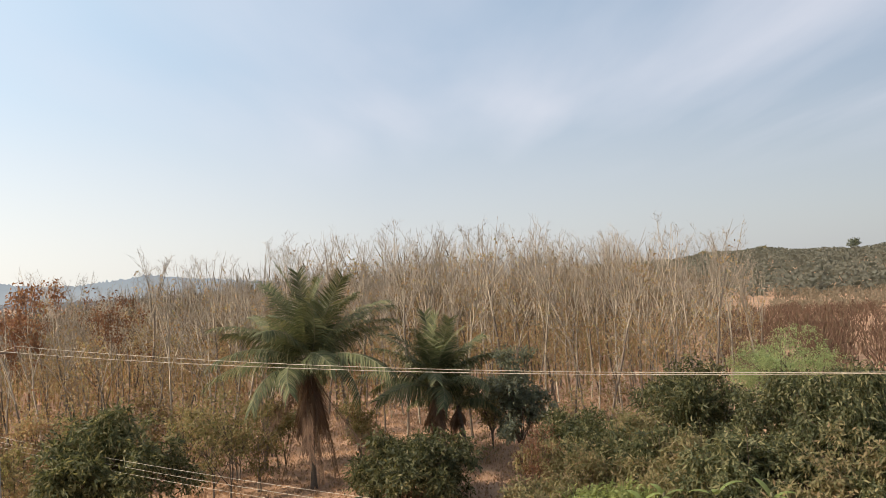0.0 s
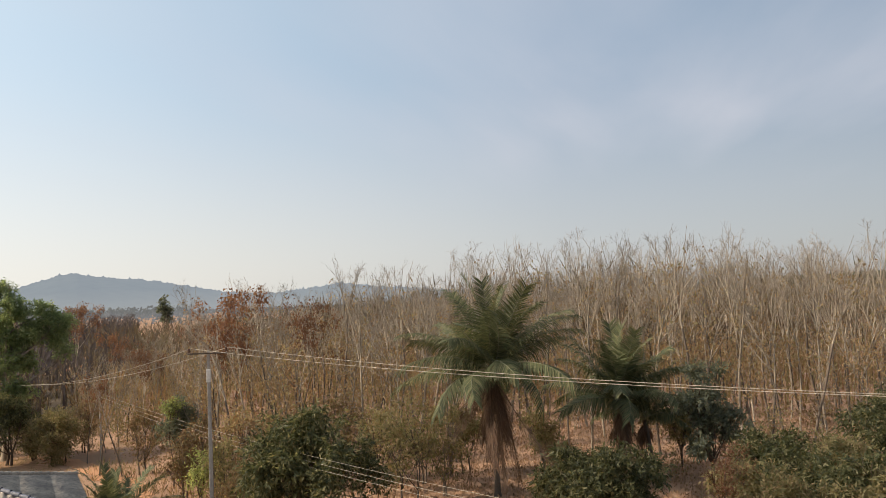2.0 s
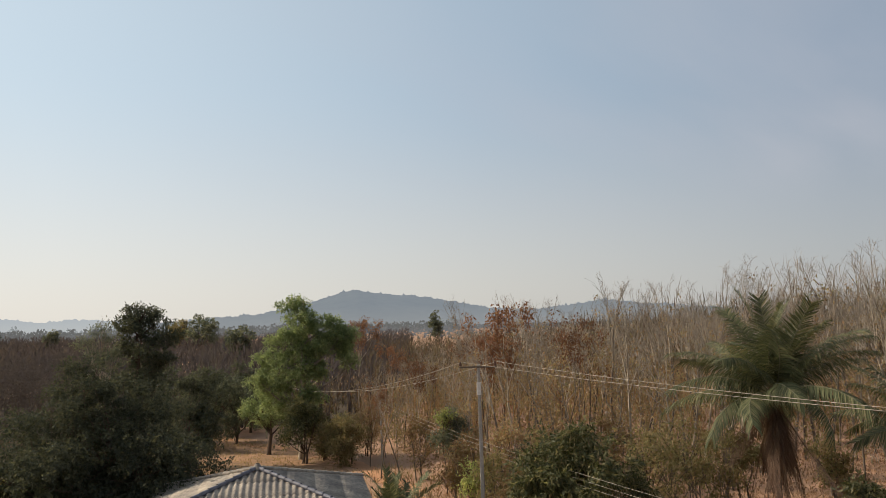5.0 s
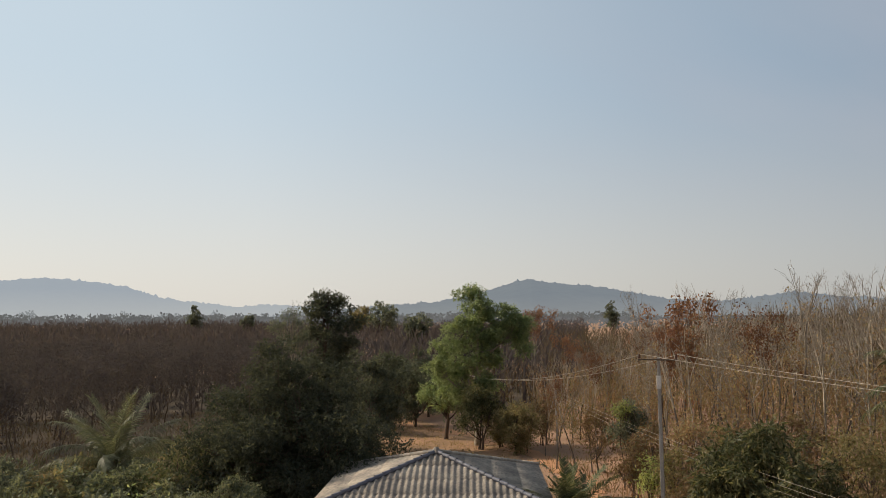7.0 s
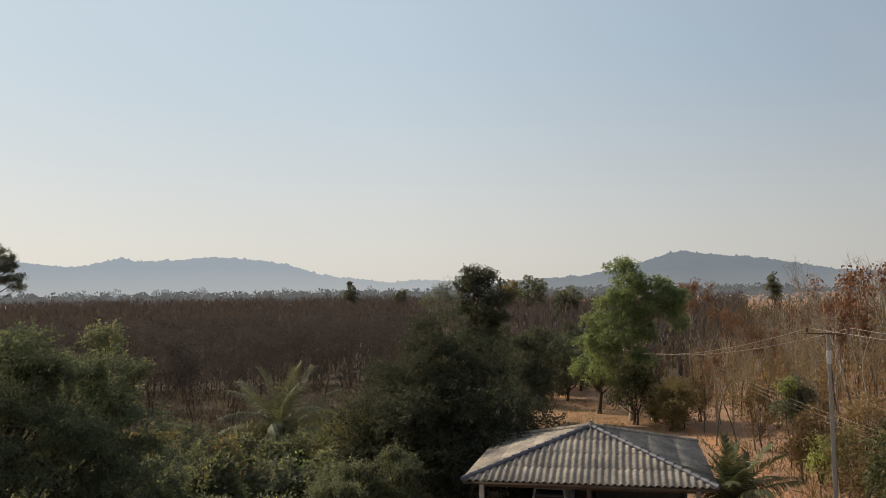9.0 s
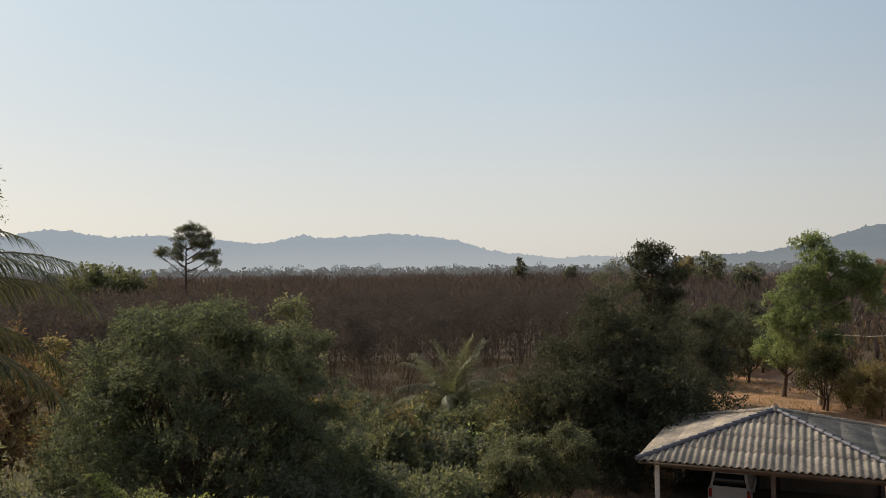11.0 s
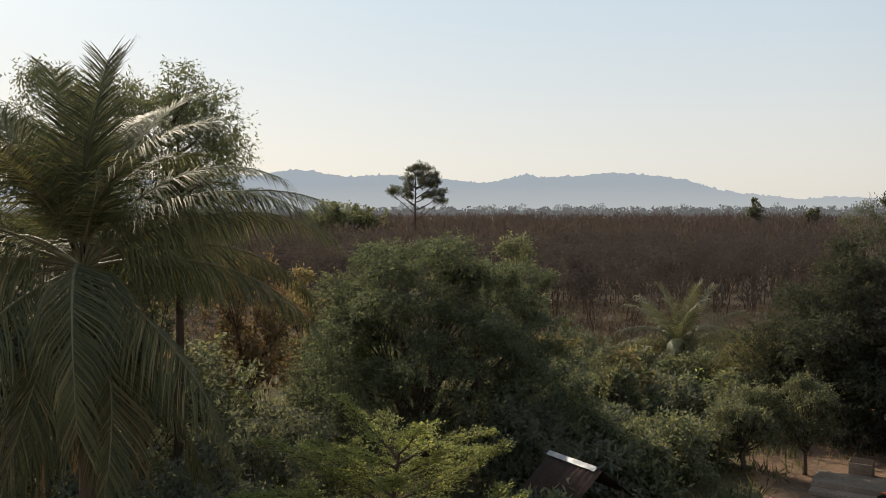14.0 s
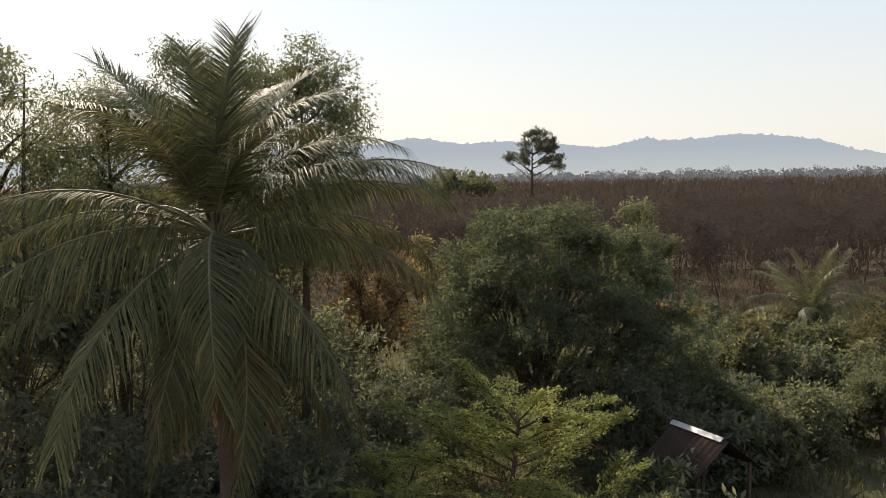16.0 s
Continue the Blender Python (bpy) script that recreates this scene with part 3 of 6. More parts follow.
def rubber_tree(seed, h, leaf, bark, twig, leafiness, label, group, fork=0.38, limbs=5, twigs=5, wide=1.0, name="rubber_tree", leaf_len=0.2, sides=4, bare=True):
    """A slim plantation tree: straight bole, steep limbs, a broom of bare twigs, some withered leaves."""
    rng = np.random.default_rng(seed)
    root = thing(name, (0, 0, 0), label, "tree", group)
    trunk, frame_, crown, leaves = Soup(), Soup(), Soup(), Soup()
    zf = h * fork * rng.uniform(0.85, 1.2)
    pts, d = wander(rng, (0, 0, -0.1), (0, 0, 1), zf, 5, 0.06, 0.035)
    r0 = 0.0052 * h + 0.014
    trunk.tube(pts, np.linspace(r0, r0 * 0.8, 6), 6)
    top = pts[-1]
    lp, lw = [], []
    lead, ld = wander(rng, top, turned(rng, d, 1, 6), (h - zf) * 0.95, 8, 0.06, 0.05)
    frame_.tube(lead, np.linspace(r0 * 0.78, 0.008, 9), sides)
    axes = [(lead, (h - zf), 0.0, twigs + 9)]
    for i in range(limbs):
        v = (i + rng.uniform(0, 0.8)) / limbs * 0.62
        j = int(v * 8)
        base = lead[j] + (lead[j + 1] - lead[j]) * (v * 8 - j)
        length = (h - zf) * (0.98 - 0.82 * v) * rng.uniform(0.8, 1.06)
        lpts, _ = wander(rng, base, turned(rng, lead[j + 1] - lead[j], 18 * wide, 46 * wide), length, 6, 0.09, 0.13)
        frame_.tube(lpts, np.linspace(r0 * (0.58 - 0.25 * v), 0.008, 7), 3)
        axes.append((lpts, length * 1.35, v, twigs))
    for line, size, v, count in axes:
        m = len(line) - 1
        for k in range(count):
            u = rng.uniform(0.18, 1.0) ** 0.75
            j = min(int(u * m), m - 1)
            p = line[j] + (line[j + 1] - line[j]) * (u * m - j)
            high = (p[2] - zf) / max(h - zf, 0.1)
            tl = size * rng.uniform(0.11, 0.23) * (1.2 - 0.7 * u)
            tp, te = wander(rng, p, turned(rng, line[j + 1] - line[j], 20, 55), tl, 2, 0.12, 0.16)
            crown.tube(tp, [0.010, 0.008, 0.005], 3)
            for q in range(2 if h < 8 else 4):
                s_ = rng.uniform(0.2, 1)
                jj = min(int(s_ * 2), 1)
                sp = tp[jj] + (tp[jj + 1] - tp[jj]) * (s_ * 2 - jj)
                st, se = wander(rng, sp, turned(rng, te, 24, 62), tl * rng.uniform(0.35, 0.8), 1, 0.12, 0.09)
                crown.tube(st, [0.0065, 0.004], 3)
                if rng.random() < (leafiness * 1.7 * (0.7 - high) if bare else leafiness):
                    n = rng.integers(3, 7) * (1 if bare else (3 if h > 8 else 5))
                    lp.append(st[-1] + rng.normal(0, 0.13 if bare else (0.2 if h > 8 else 0.42), (n, 3)))
                    w = rng.normal(0, 0.6, (n, 3))
                    w[:, 2] -= 0.6
                    lw.append(w)
    # low shoots with leaves on the bole
    for k in range(int(9 * leafiness + 7) if bare else 4):
        z = rng.uniform(0.36, 1.05) * zf
        p = np.array([0, 0, z]) + pts[min(int(z / zf * 5), 5)] * (1, 1, 0)
        tp, te = wander(rng, p, turned(rng, (0, 0, 1), 30, 70), rng.uniform(0.6, 1.4), 3, 0.15, 0.05)
        crown.tube(tp, [0.014, 0.011, 0.009, 0.006], 3)
        m = rng.integers(8, 18)
        lp.append(tp[-1] + rng.normal(0, 0.28, (m, 3)))
        w = rng.normal(0, 0.6, (m, 3))
        w[:, 2] -= 0.5
        lw.append(w)
    # most tall boles get darker bark than their limbs: undergrowth shade put into colour
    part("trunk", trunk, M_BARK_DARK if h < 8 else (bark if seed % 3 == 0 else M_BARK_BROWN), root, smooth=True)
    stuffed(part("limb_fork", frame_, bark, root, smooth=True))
    stuffed(part("twig_broom", crown, twig, root, "thin leafless twigs"))
    leaves.leaves(np.concatenate(lp), np.concatenate(lw), leaf_len, leaf_len * 0.55, rng)
    stuffed(part("foliage", leaves, leaf, root, "sparse withered leaves"))
    return root


def leafy_tree(name, place, h, width, low, leaf, bark, seed, label, category="tree", group="", lobes=14, clusters=1500, per=14, leaf_len=0.14, leaf_wid=0.06,
               trunk_r=0.16, droop=0.3, sag=0.0, puff=0.33, spread=0.22, stems=1, flat=0.8, lobe_list=None, core=0.15, rz=None, clump=1.0, dome=False, lateral=0.32, cap=0.35, leader=False):
    """A leafy tree or bush: limbs that run into uneven lobes, each lobe a shell of leafy sprigs with gaps between."""
    rng = np.random.default_rng(seed)
    bearing = math.degrees(math.atan2(-place[0], place[1])) if rz is None else rz
    root = thing(name, place, label, category, group, bearing)
    limbs, leaves = Soup(), Soup()
    cz, hz, rw = (h + low) / 2, (h - low) / 2, width / 2
    centre = [np.array(c, float) for c in lobe_list] if lobe_list else []
    if dome:  # lobes spread evenly over a full dome
        for i in range(lobes):
            q = 0.97 - 1.35 * (i + 0.5) / lobes + rng.normal(0, 0.05)
            q = max(-0.95, min(0.98, q))
            a, flatr = i * 2.39996 + rng.normal(0, 0.2), math.sqrt(1 - q * q)
            size = rw * puff * rng.uniform(0.8, 1.25)
            centre.append(np.array([math.cos(a) * flatr * (rw - size * 0.75), math.sin(a) * flatr * (rw - size * 0.75), low + (h - low) * 0.42 + q * ((h - low) * 0.58 - size * flat * 0.8), size]))
    tries = 0
    while len(centre) < lobes and tries < 4000:
        tries += 1
        q = rng.normal(size=3)
        q /= np.linalg.norm(q)
        if rng.random() < 0.2:
            q *= rng.uniform(0.1, 0.7)
        size = min(rw * puff * rng.uniform(0.75, 1.45), hz * 0.9 / flat)
        c = np.array([q[0] * (rw - size * 0.8), q[1] * (rw - size * 0.8), cz + q[2] * max(hz - size * flat * 0.85, 0.05), size])
        if centre and tries < 1500 and min(np.linalg.norm(c[:3] - o[:3]) - 0.55 * (c[3] + o[3]) for o in centre) < 0:
            continue
        centre.append(c)
    fork = max(low * 0.9, h * 0.16)
    for sidx in range(stems):
        wood = Soup()
        base = np.array([rng.normal(0, 0.25 * (stems > 1)), rng.normal(0, 0.25 * (stems > 1)), -0.1])
        tp, td = wander(rng, base, (0, 0, 1), fork, 4, 0.06, 0.05)
        wood.tube(tp, np.linspace(trunk_r, trunk_r * 0.75, 5) * np.array([1.35, 1.0, 1.0, 1.0, 1.0]), 8)
        if leader:
            up = np.linspace(tp[-1], (0.1 * width * rng.normal(), 0, h * 0.94), 6)
            wood.tube(up, np.linspace(trunk_r * 0.74, 0.02, 6), 7)
        for c in centre[sidx::stems]:
            goal = c[:3]
            a = tp[-1]
            if leader:  # limbs leave a leading stem below the lobe that they carry
                z = max(fork, min(goal[2] - 0.3, goal[2] - 0.8 * math.hypot(goal[0], goal[1])))
                a = tp[-1] * (1, 1, 0) * (1 - (z - fork) / max(h - fork, 0.1)) + (0, 0, z)
            mid = a + (goal - a) * 0.5 + rng.normal(0, 0.08 * width, 3) * (1, 1, 0.5)
            t = np.linspace(0, 1, 6)[:, None]
            lp = a * (1 - t) ** 2 + 2 * mid * t * (1 - t) + goal * t ** 2
            limbs.tube(lp, np.linspace(trunk_r * 0.42, 0.012, 6), 5)
            for _ in range(6):
                p2 = goal + rng.normal(size=3) * c[3] * 0.55
                limbs.tube([lp[3], (lp[3] + p2) / 2 + rng.normal(0, 0.1, 3), p2], [trunk_r * 0.16, 0.012, 0.006], 3)
        part("trunk" if stems == 1 else "stem", wood, bark, root, smooth=True)
    # every lobe carries smaller clumps on its shell
    small = []
    for c in centre:
        m = max(5, int(9 * clump))
        q = rng.normal(size=(m, 3)) + (0, 0, 0.25)
        q /= np.linalg.norm(q, axis=1, keepdims=True)
        r = c[3] * rng.uniform(0.26, 0.5, m) / clump ** 0.5
        at_ = c[:3] + q * (c[3] * rng.uniform(0.62, 0.95, m))[:, None] * (1, 1, flat)
        small += [np.array([*a, b]) for a, b in zip(at_, r)]
    clusters, per, leaf_len, leaf_wid = int(clusters * 0.62), int(per * 0.85), leaf_len * 1.28, leaf_wid * 1.34
    centre = small
    weight = np.array([c[3] ** 2 for c in centre])
    weight /= weight.sum()
    pick = rng.choice(len(centre), clusters, p=weight)
    C = np.array(centre)[pick]
    q = rng.normal(size=(clusters, 3)) + (0, 0, cap)
    q /= np.linalg.norm(q, axis=1, keepdims=True)
    ph = rng.uniform(0, 6.3, (len(centre), 6))[pick]
    lump = 1 + 0.2 * np.sin(q[:, 0] * 5 + ph[:, 0]) * np.sin(q[:, 1] * 5 + ph[:, 1]) + 0.16 * np.sin(q[:, 2] * 8 + ph[:, 2]) * np.sin(q[:, 0] * 9 + ph[:, 3])
    rad = np.where(rng.random(clusters) < core, rng.uniform(0.2, 0.75, clusters), rng.uniform(0.72, 1.0, clusters) + np.abs(rng.normal(0, 0.09, clusters))) * lump
    pos = C[:, :3] + q * (C[:, 3] * rad)[:, None] * (1, 1, flat)
    pos[:, 2] -= sag * (np.hypot(pos[:, 0], pos[:, 1]) / max(rw, 0.1)) ** 2
    pos[:, 2] = np.maximum(pos[:, 2], 0.12)
    k = np.repeat(np.arange(clusters), per)
    sprig = q * 0.9 + rng.normal(0, 0.6, (clusters, 3)) + (0, 0, 0.25 - droop * 0.8)
    sprig /= np.linalg.norm(sprig, axis=1, keepdims=True)
    u = rng.uniform(-0.4, 0.8, (len(k), 1))
    lp = pos[k] + sprig[k] * u * spread * 2.0 + rng.normal(0, spread * lateral, (len(k), 3)) - np.array([0, 0, 1]) * u ** 2 * spread * droop
    lp[:, 2] = np.maximum(lp[:, 2], 0.06)
    w = sprig[k] * 0.7 + rng.normal(0, 0.6, (len(k), 3))
    w[:, 2] -= droop
    face = rng.normal(0, 0.6, (len(k), 3)) + (0, 0, 0.9)
    leaves.leaves(lp, w, leaf_len, leaf_wid, rng, face=face)
    stuffed(part("limb_fork", limbs, bark, root, smooth=True))
    stuffed(part("crown", leaves, leaf, root))
    return root


def frond(rng, length, pairs, arch, leaflet, width, hang, vee=0.12):
    """A coconut frond along +x that rises and arches over; returns its midrib and its leaflets."""
    rib, blade = Soup(), Soup()
    n = 16
    t = np.linspace(0, 1, n)
    a = radians(arch[0]) + (radians(arch[1]) - radians(arch[0])) * t ** 1.25
    dx, dz = np.cos(a) * length / n, np.sin(a) * length / n
    x, z = np.concatenate([[0], np.cumsum(dx)[:-1]]), np.concatenate([[0], np.cumsum(dz)[:-1]])
    y = 0.09 * length * rng.normal() * t ** 2
    line = np.stack([x, y, z], 1)
    rib.tube(line, np.linspace(0.034, 0.005, n) * length / 4.5, 4)
    u = np.linspace(0.14, 0.995, pairs)
    p = np.stack([np.interp(u, t, line[:, i]) for i in range(3)], 1)
    tang = np.stack([np.interp(u, t, np.gradient(line[:, i])) for i in range(3)], 1)
    tang /= np.linalg.norm(tang, axis=1, keepdims=True)
    side = np.cross(tang, (0, 0, 1.0))
    side /= np.linalg.norm(side, axis=1, keepdims=True)
    up = np.cross(side, tang)
    size = leaflet * np.sin(np.clip(0.25 + u * 0.95, 0, 1) * np.pi * 0.92) ** 0.6
    size = np.maximum(size, leaflet * 0.5)
    for s in (-1, 1):
        keep = rng.random(pairs) > 0.04
        w = side * s * 0.8 + tang * (0.45 + 0.5 * u[:, None] ** 3) + up * vee + rng.normal(0, 0.07, (pairs, 3))
        w /= np.linalg.norm(w, axis=1, keepdims=True)
        L = (size * rng.uniform(0.85, 1.1, pairs))[:, None]
        q1 = p + w * L * 0.5 - np.array([0, 0, 1]) * hang * L * 0.18
        w2 = w - np.array([0, 0, 1]) * hang * rng.uniform(0.7, 1.3, (pairs, 1))
        w2 /= np.linalg.norm(w2, axis=1, keepdims=True)
        q2 = q1 + w2 * L * 0.55
        e = np.cross(w, up) + rng.normal(0, 0.12, (pairs, 3))
        e /= np.linalg.norm(e, axis=1, keepdims=True)
        wd = width * rng.uniform(0.8, 1.15, (pairs, 1))
        v = np.stack([p - e * wd * 0.35, p + e * wd * 0.35, q1 - e * wd * 0.5, q1 + e * wd * 0.5, q2 - e * wd * 0.1, q2 + e * wd * 0.1], 1)[keep]
        m = len(v)
        i = np.arange(m)[:, None] * 6
        blade.add(v, np.concatenate([i + [0, 1, 3, 2], i + [2, 3, 5, 4]]))
    return rib, blade


def palm(name, place, trunk_h, length, seed, label, fronds=22, pairs=60, leaflet=0.62, width=0.045, dry=0, hang=0.8, trunk_r=0.14, lean=(0.0, 0.0), low=-35, high=82, nuts=0,
         rings=True, dry_len=0.8, first=0.0, curl=1.0, steep=0.9, top_len=0.97, plan=None, flare=12.0, leaflet_material=None):
    """A coconut palm: ringed trunk, each frond a part with its midrib below it."""
    rng = np.random.default_rng(seed)
    root = thing(name, place, label, "palm", "", math.degrees(math.atan2(-place[0], place[1])))
    if trunk_h > 0.2:
        s = Soup()
        n = 40 if rings else 10
        t = np.linspace(0, 1, n)
        pts = np.stack([lean[0] * t ** 1.6, lean[1] * t ** 1.6, t * trunk_h], 1)
        r = trunk_r * (1.0 + 0.55 * np.exp(-t * trunk_h / 0.35)) * (1 - 0.25 * t) * (1 + 0.05 * (np.arange(n) % 2))
        r[-3:] *= 1.25
        s.tube(pts, r, 9)
        part("trunk", s, M_PALM_TRUNK, root, smooth=True)
    top = np.array([lean[0], lean[1], trunk_h])
    if plan:
        fronds = len(plan)
    total = fronds + dry
    for i in range(total):
        withered = i >= fronds
        u = i / max(fronds - 1, 1)
        az = first + i * 137.5 + rng.normal(0, 9)
        if withered:
            start = rng.uniform(-88, -88 + flare)
            arch = (start, -89)
            L = length * rng.uniform(0.55, 1.0) * dry_len
        else:
            start = high - (high - low) * u ** steep + rng.normal(0, 5)
            arch = (start, start - (32 + 62 * min(u * 1.4, 1) ** 0.8 + rng.normal(0, 8)) * curl)
            arch = (arch[0], max(arch[1], -84))
            L = length * rng.uniform(0.88, 1.06) * (top_len + (1 - top_len) * min(1, 2.2 * u))
            if plan:  # fronds laid out one by one: turn, rise at the base, rise at the tip, length
                az, *arch, L = plan[i]
                u = min(max((85 - arch[0]) / 110, 0), 1)
        rib, blade = frond(rng, L, pairs // 2 if withered else pairs, arch, leaflet * (0.6 if withered else 1), width * (0.6 if withered else 1), 4.0 if withered else hang * (0.12 + 1.15 * min(u * (1.9 if plan else 1.3), 1)) * rng.uniform(0.8, 1.2), 0.1 if withered else 0.35 - 0.3 * u)
        mat, rmat = (M_PALM_DRY, M_PALM_DRY) if withered else (leaflet_material or M_PALM, M_RACHIS)
        ob = part("frond", blade, mat, root, "withered brown hanging frond" if withered else "")
        ob.matrix_basis = Matrix.Translation(top) @ pose(0, 0, 0, rng.normal(0, 8 if plan else 18), 0, az)
        rb = part("midrib", rib, rmat, ob)
    if nuts:
        for i in range(nuts):
            bm = bmesh.new()
            bmesh.ops.create_icosphere(bm, subdivisions=2, radius=0.12)
            bmesh.ops.scale(bm, vec=(0.85, 0.85, 1.1), verts=bm.verts)
            ob = part("coconut", bm, M_COCONUT, root)
            ob.matrix_basis = Matrix.Translation(top + np.array([0.24 * math.cos(i * 2.1), 0.24 * math.sin(i * 2.1), -0.22 - 0.05 * (i % 3)]))
    return root


def twig_stuff(name, places, heights, seed, material, label, count=46, width=0.07, wide=0.32, kind="stuff", low=0.25, z0=None):
    """Far woods: brooms of upright twigs, one mesh."""
    rng = np.random.default_rng(seed)
    s = Soup()
    n = len(places)
    k = np.repeat(np.arange(n), count)
    m = len(k)
    h = heights[k]
    gz = ground_height(places[:, 0], places[:, 1])[k]
    a = rng.uniform(0, 2 * np.pi, m)
    u = rng.uniform(0, 1, m)
    r = wide * h * np.sqrt(rng.uniform(0, 1, m)) * np.sin(np.pi * np.clip(u * 0.8 + 0.12, 0, 1))
    p = np.stack([places[k, 0] + r * np.cos(a), places[k, 1] + r * np.sin(a), gz + h * (low + (0.9 - low) * u)], 1)
    way = np.stack([np.cos(a) * 0.4, np.sin(a) * 0.4, np.full(m, 1.0)], 1) + rng.normal(0, 0.3, (m, 3))
    s.leaves(p, way, h * 0.2, width, rng, fold=0.05)
    # the boles
    for dx, dy in ((1, 0), (0, 1)) if width < 1 else ():
        b = np.stack([places[:, 0], places[:, 1], gz[::count]], 1)
        e = np.array([dx, dy, 0]) * width * 0.7
        t = b + np.stack([rng.normal(0, 0.15, n), rng.normal(0, 0.15, n), heights * 0.8], 1)
        v = np.stack([b - e, b + e, t + e * 0.3, t - e * 0.3], 1)
        s.add(v, np.arange(4 * n).reshape(n, 4))
    ob = part(name, s, material)
    return tagged(ob, label, "trees", kind=kind)


def scatter(rng, az0, az1, d0, d1, area):
    """Places by bearing and distance, about one for each area of ground."""
    n = int(0.5 * (d1 ** 2 - d0 ** 2) * radians(az1 - az0) / area)
    az = rng.uniform(az0, az1, n)
    d = np.sqrt(rng.uniform(d0 ** 2, d1 ** 2, n))
    return np.stack([-d * np.sin(np.radians(az)), d * np.cos(np.radians(az))], 1), az, d


# the tall leafless plantation ahead
PALE = "tall slim rubber tree, almost leafless, pale bark"
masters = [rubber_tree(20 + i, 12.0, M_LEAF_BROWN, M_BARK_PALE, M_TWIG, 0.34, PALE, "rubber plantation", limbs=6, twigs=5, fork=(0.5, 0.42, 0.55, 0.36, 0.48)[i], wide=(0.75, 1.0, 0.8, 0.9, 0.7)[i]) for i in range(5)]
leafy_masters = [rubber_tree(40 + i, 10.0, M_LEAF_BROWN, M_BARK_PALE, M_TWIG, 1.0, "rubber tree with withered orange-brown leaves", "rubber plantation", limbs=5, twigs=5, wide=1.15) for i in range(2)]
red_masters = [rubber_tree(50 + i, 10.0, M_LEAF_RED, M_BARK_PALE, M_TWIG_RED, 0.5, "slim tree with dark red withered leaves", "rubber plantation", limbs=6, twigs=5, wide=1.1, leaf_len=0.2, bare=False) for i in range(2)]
rng = np.random.default_rng(7)
stock = []
ROW = radians(12)
for i in range(-26, 46):
    for j in range(0, 28):
        u, v = i * 2.3 + rng.normal(0, 0.35), 40 + j * 3.6 + rng.normal(0, 0.4)
        x, y = u * math.cos(ROW) - v * math.sin(ROW), u * math.sin(ROW) + v * math.cos(ROW)
        az, d = math.degrees(math.atan2(-x, y)), math.hypot(x, y)
        near = np.interp(az, [-21, -18, -14, 8, 14, 20, 27, 31, 33.5], [56, 51, 47, 45.5, 40, 41, 43, 45, 49])
        if -20.5 < az < 36.5 and near < d < 92:
            stock.append((d, az, x, y))
stock.sort()
for n, (d, az, x, y) in enumerate(stock[:288]):
    tall = np.interp(az, [-20, -14, 2, 10, 16, 22, 26, 30, 31.5, 36], [10.8, 12.6, 12.8, 12.3, 11.8, 11.2, 10.6, 9.7, 7.6, 6.6])
    roll = rng.random()
    if 24.0 < az < 30.2 and roll < 0.3 and d < 54 or 22 < az and roll < 0.12:
        pick, base = red_masters[n % 2], 10.0
    elif roll < (0.7 if az > 16 else (0.36 if az > 6 else 0.16)):
        pick, base, tall = leafy_masters[n % 2], 10.0, tall * 0.8
    else:
        pick, base = masters[n % 5], 12.0
    put(pick, (x, y, 0), rng.uniform(0, 360), tall * (rng.uniform(0.78, 0.97) if rng.random() < 0.8 else 1.04) / base, rng.normal(0, 3.2, 2))
for m in masters + leafy_masters + red_masters:  # the patterns themselves stand in the rows too
    d, az, x, y = stock[288 + (masters + leafy_masters + red_masters).index(m)] if len(stock) > 320 else (95, 5, -8 + 3 * (masters + leafy_masters + red_masters).index(m), 95)
    m.matrix_basis = pose(x, y, 0)
pts, az, d = scatter(rng, -18, 36, stock[290][0] - 2, 170, 9)
twig_stuff("far_plantation", pts, np.interp(az, [-18, -13, 2, 10, 16, 22, 28, 36], [8, 11, 11.8, 10.8, 9.6, 8.6, 7.4, 6.2]) * rng.uniform(0.85, 1.1, len(pts)), 11, M_MIXED, "leafless rubber trees further back in the plantation", 50, 0.08, low=0.12)
pts, az, d = scatter(rng, -15, 35.5, 50, 96, 5.5)
keep = d > np.interp(az, [-15, 8, 14, 28, 33, 36], [66, 64, 60, 60, 66, 70])
pts = pts[keep]
twig_stuff("plantation_thicket", pts, rng.uniform(2.2, 5.2, len(pts)), 18, M_THICKET, "thicket of shoots and withered leaves between the trunks", 40, 0.10, 0.34, low=0.05)
pts, az, d = scatter(rng, 33.5, 48, 79, 112, 6)
twig_stuff("far_thicket", pts, rng.uniform(2.0, 4.6, len(pts)), 21, M_MIXED, "brown brush between the far trees", 40, 0.12, 0.4, low=0.02)
# reddish scrub, tan field and green scrub on the low hill to the right
pts, az, d = scatter(rng, -34, -17.5, 60, 165, 9)
twig_stuff("young_plantation", pts, rng.uniform(2.6, 4.6, len(pts)) * np.interp(d, [60, 110, 165], [1.0, 0.9, 0.6]), 12, M_TWIG_DULL, "low young trees with dull red leaves", 80, 0.09, 0.4)
pts, az, d = scatter(rng, -34, -21.5, 166, 262, 9)
twig_stuff("dry_grass_field", pts, rng.uniform(1.2, 2.4, len(pts)), 13, M_FIELD, "pale tan dry scrub", 30, 0.3, 0.8)
pts, az, d = scatter(rng, -36, -8, 232, 700, 17)
twig_stuff("hill_scrub", pts, rng.uniform(2.5, 5.0, len(pts)), 14, M_HILL_SCRUB, "grey-green scrub on the low hill", 12, 1.6, 0.9, low=0.0)
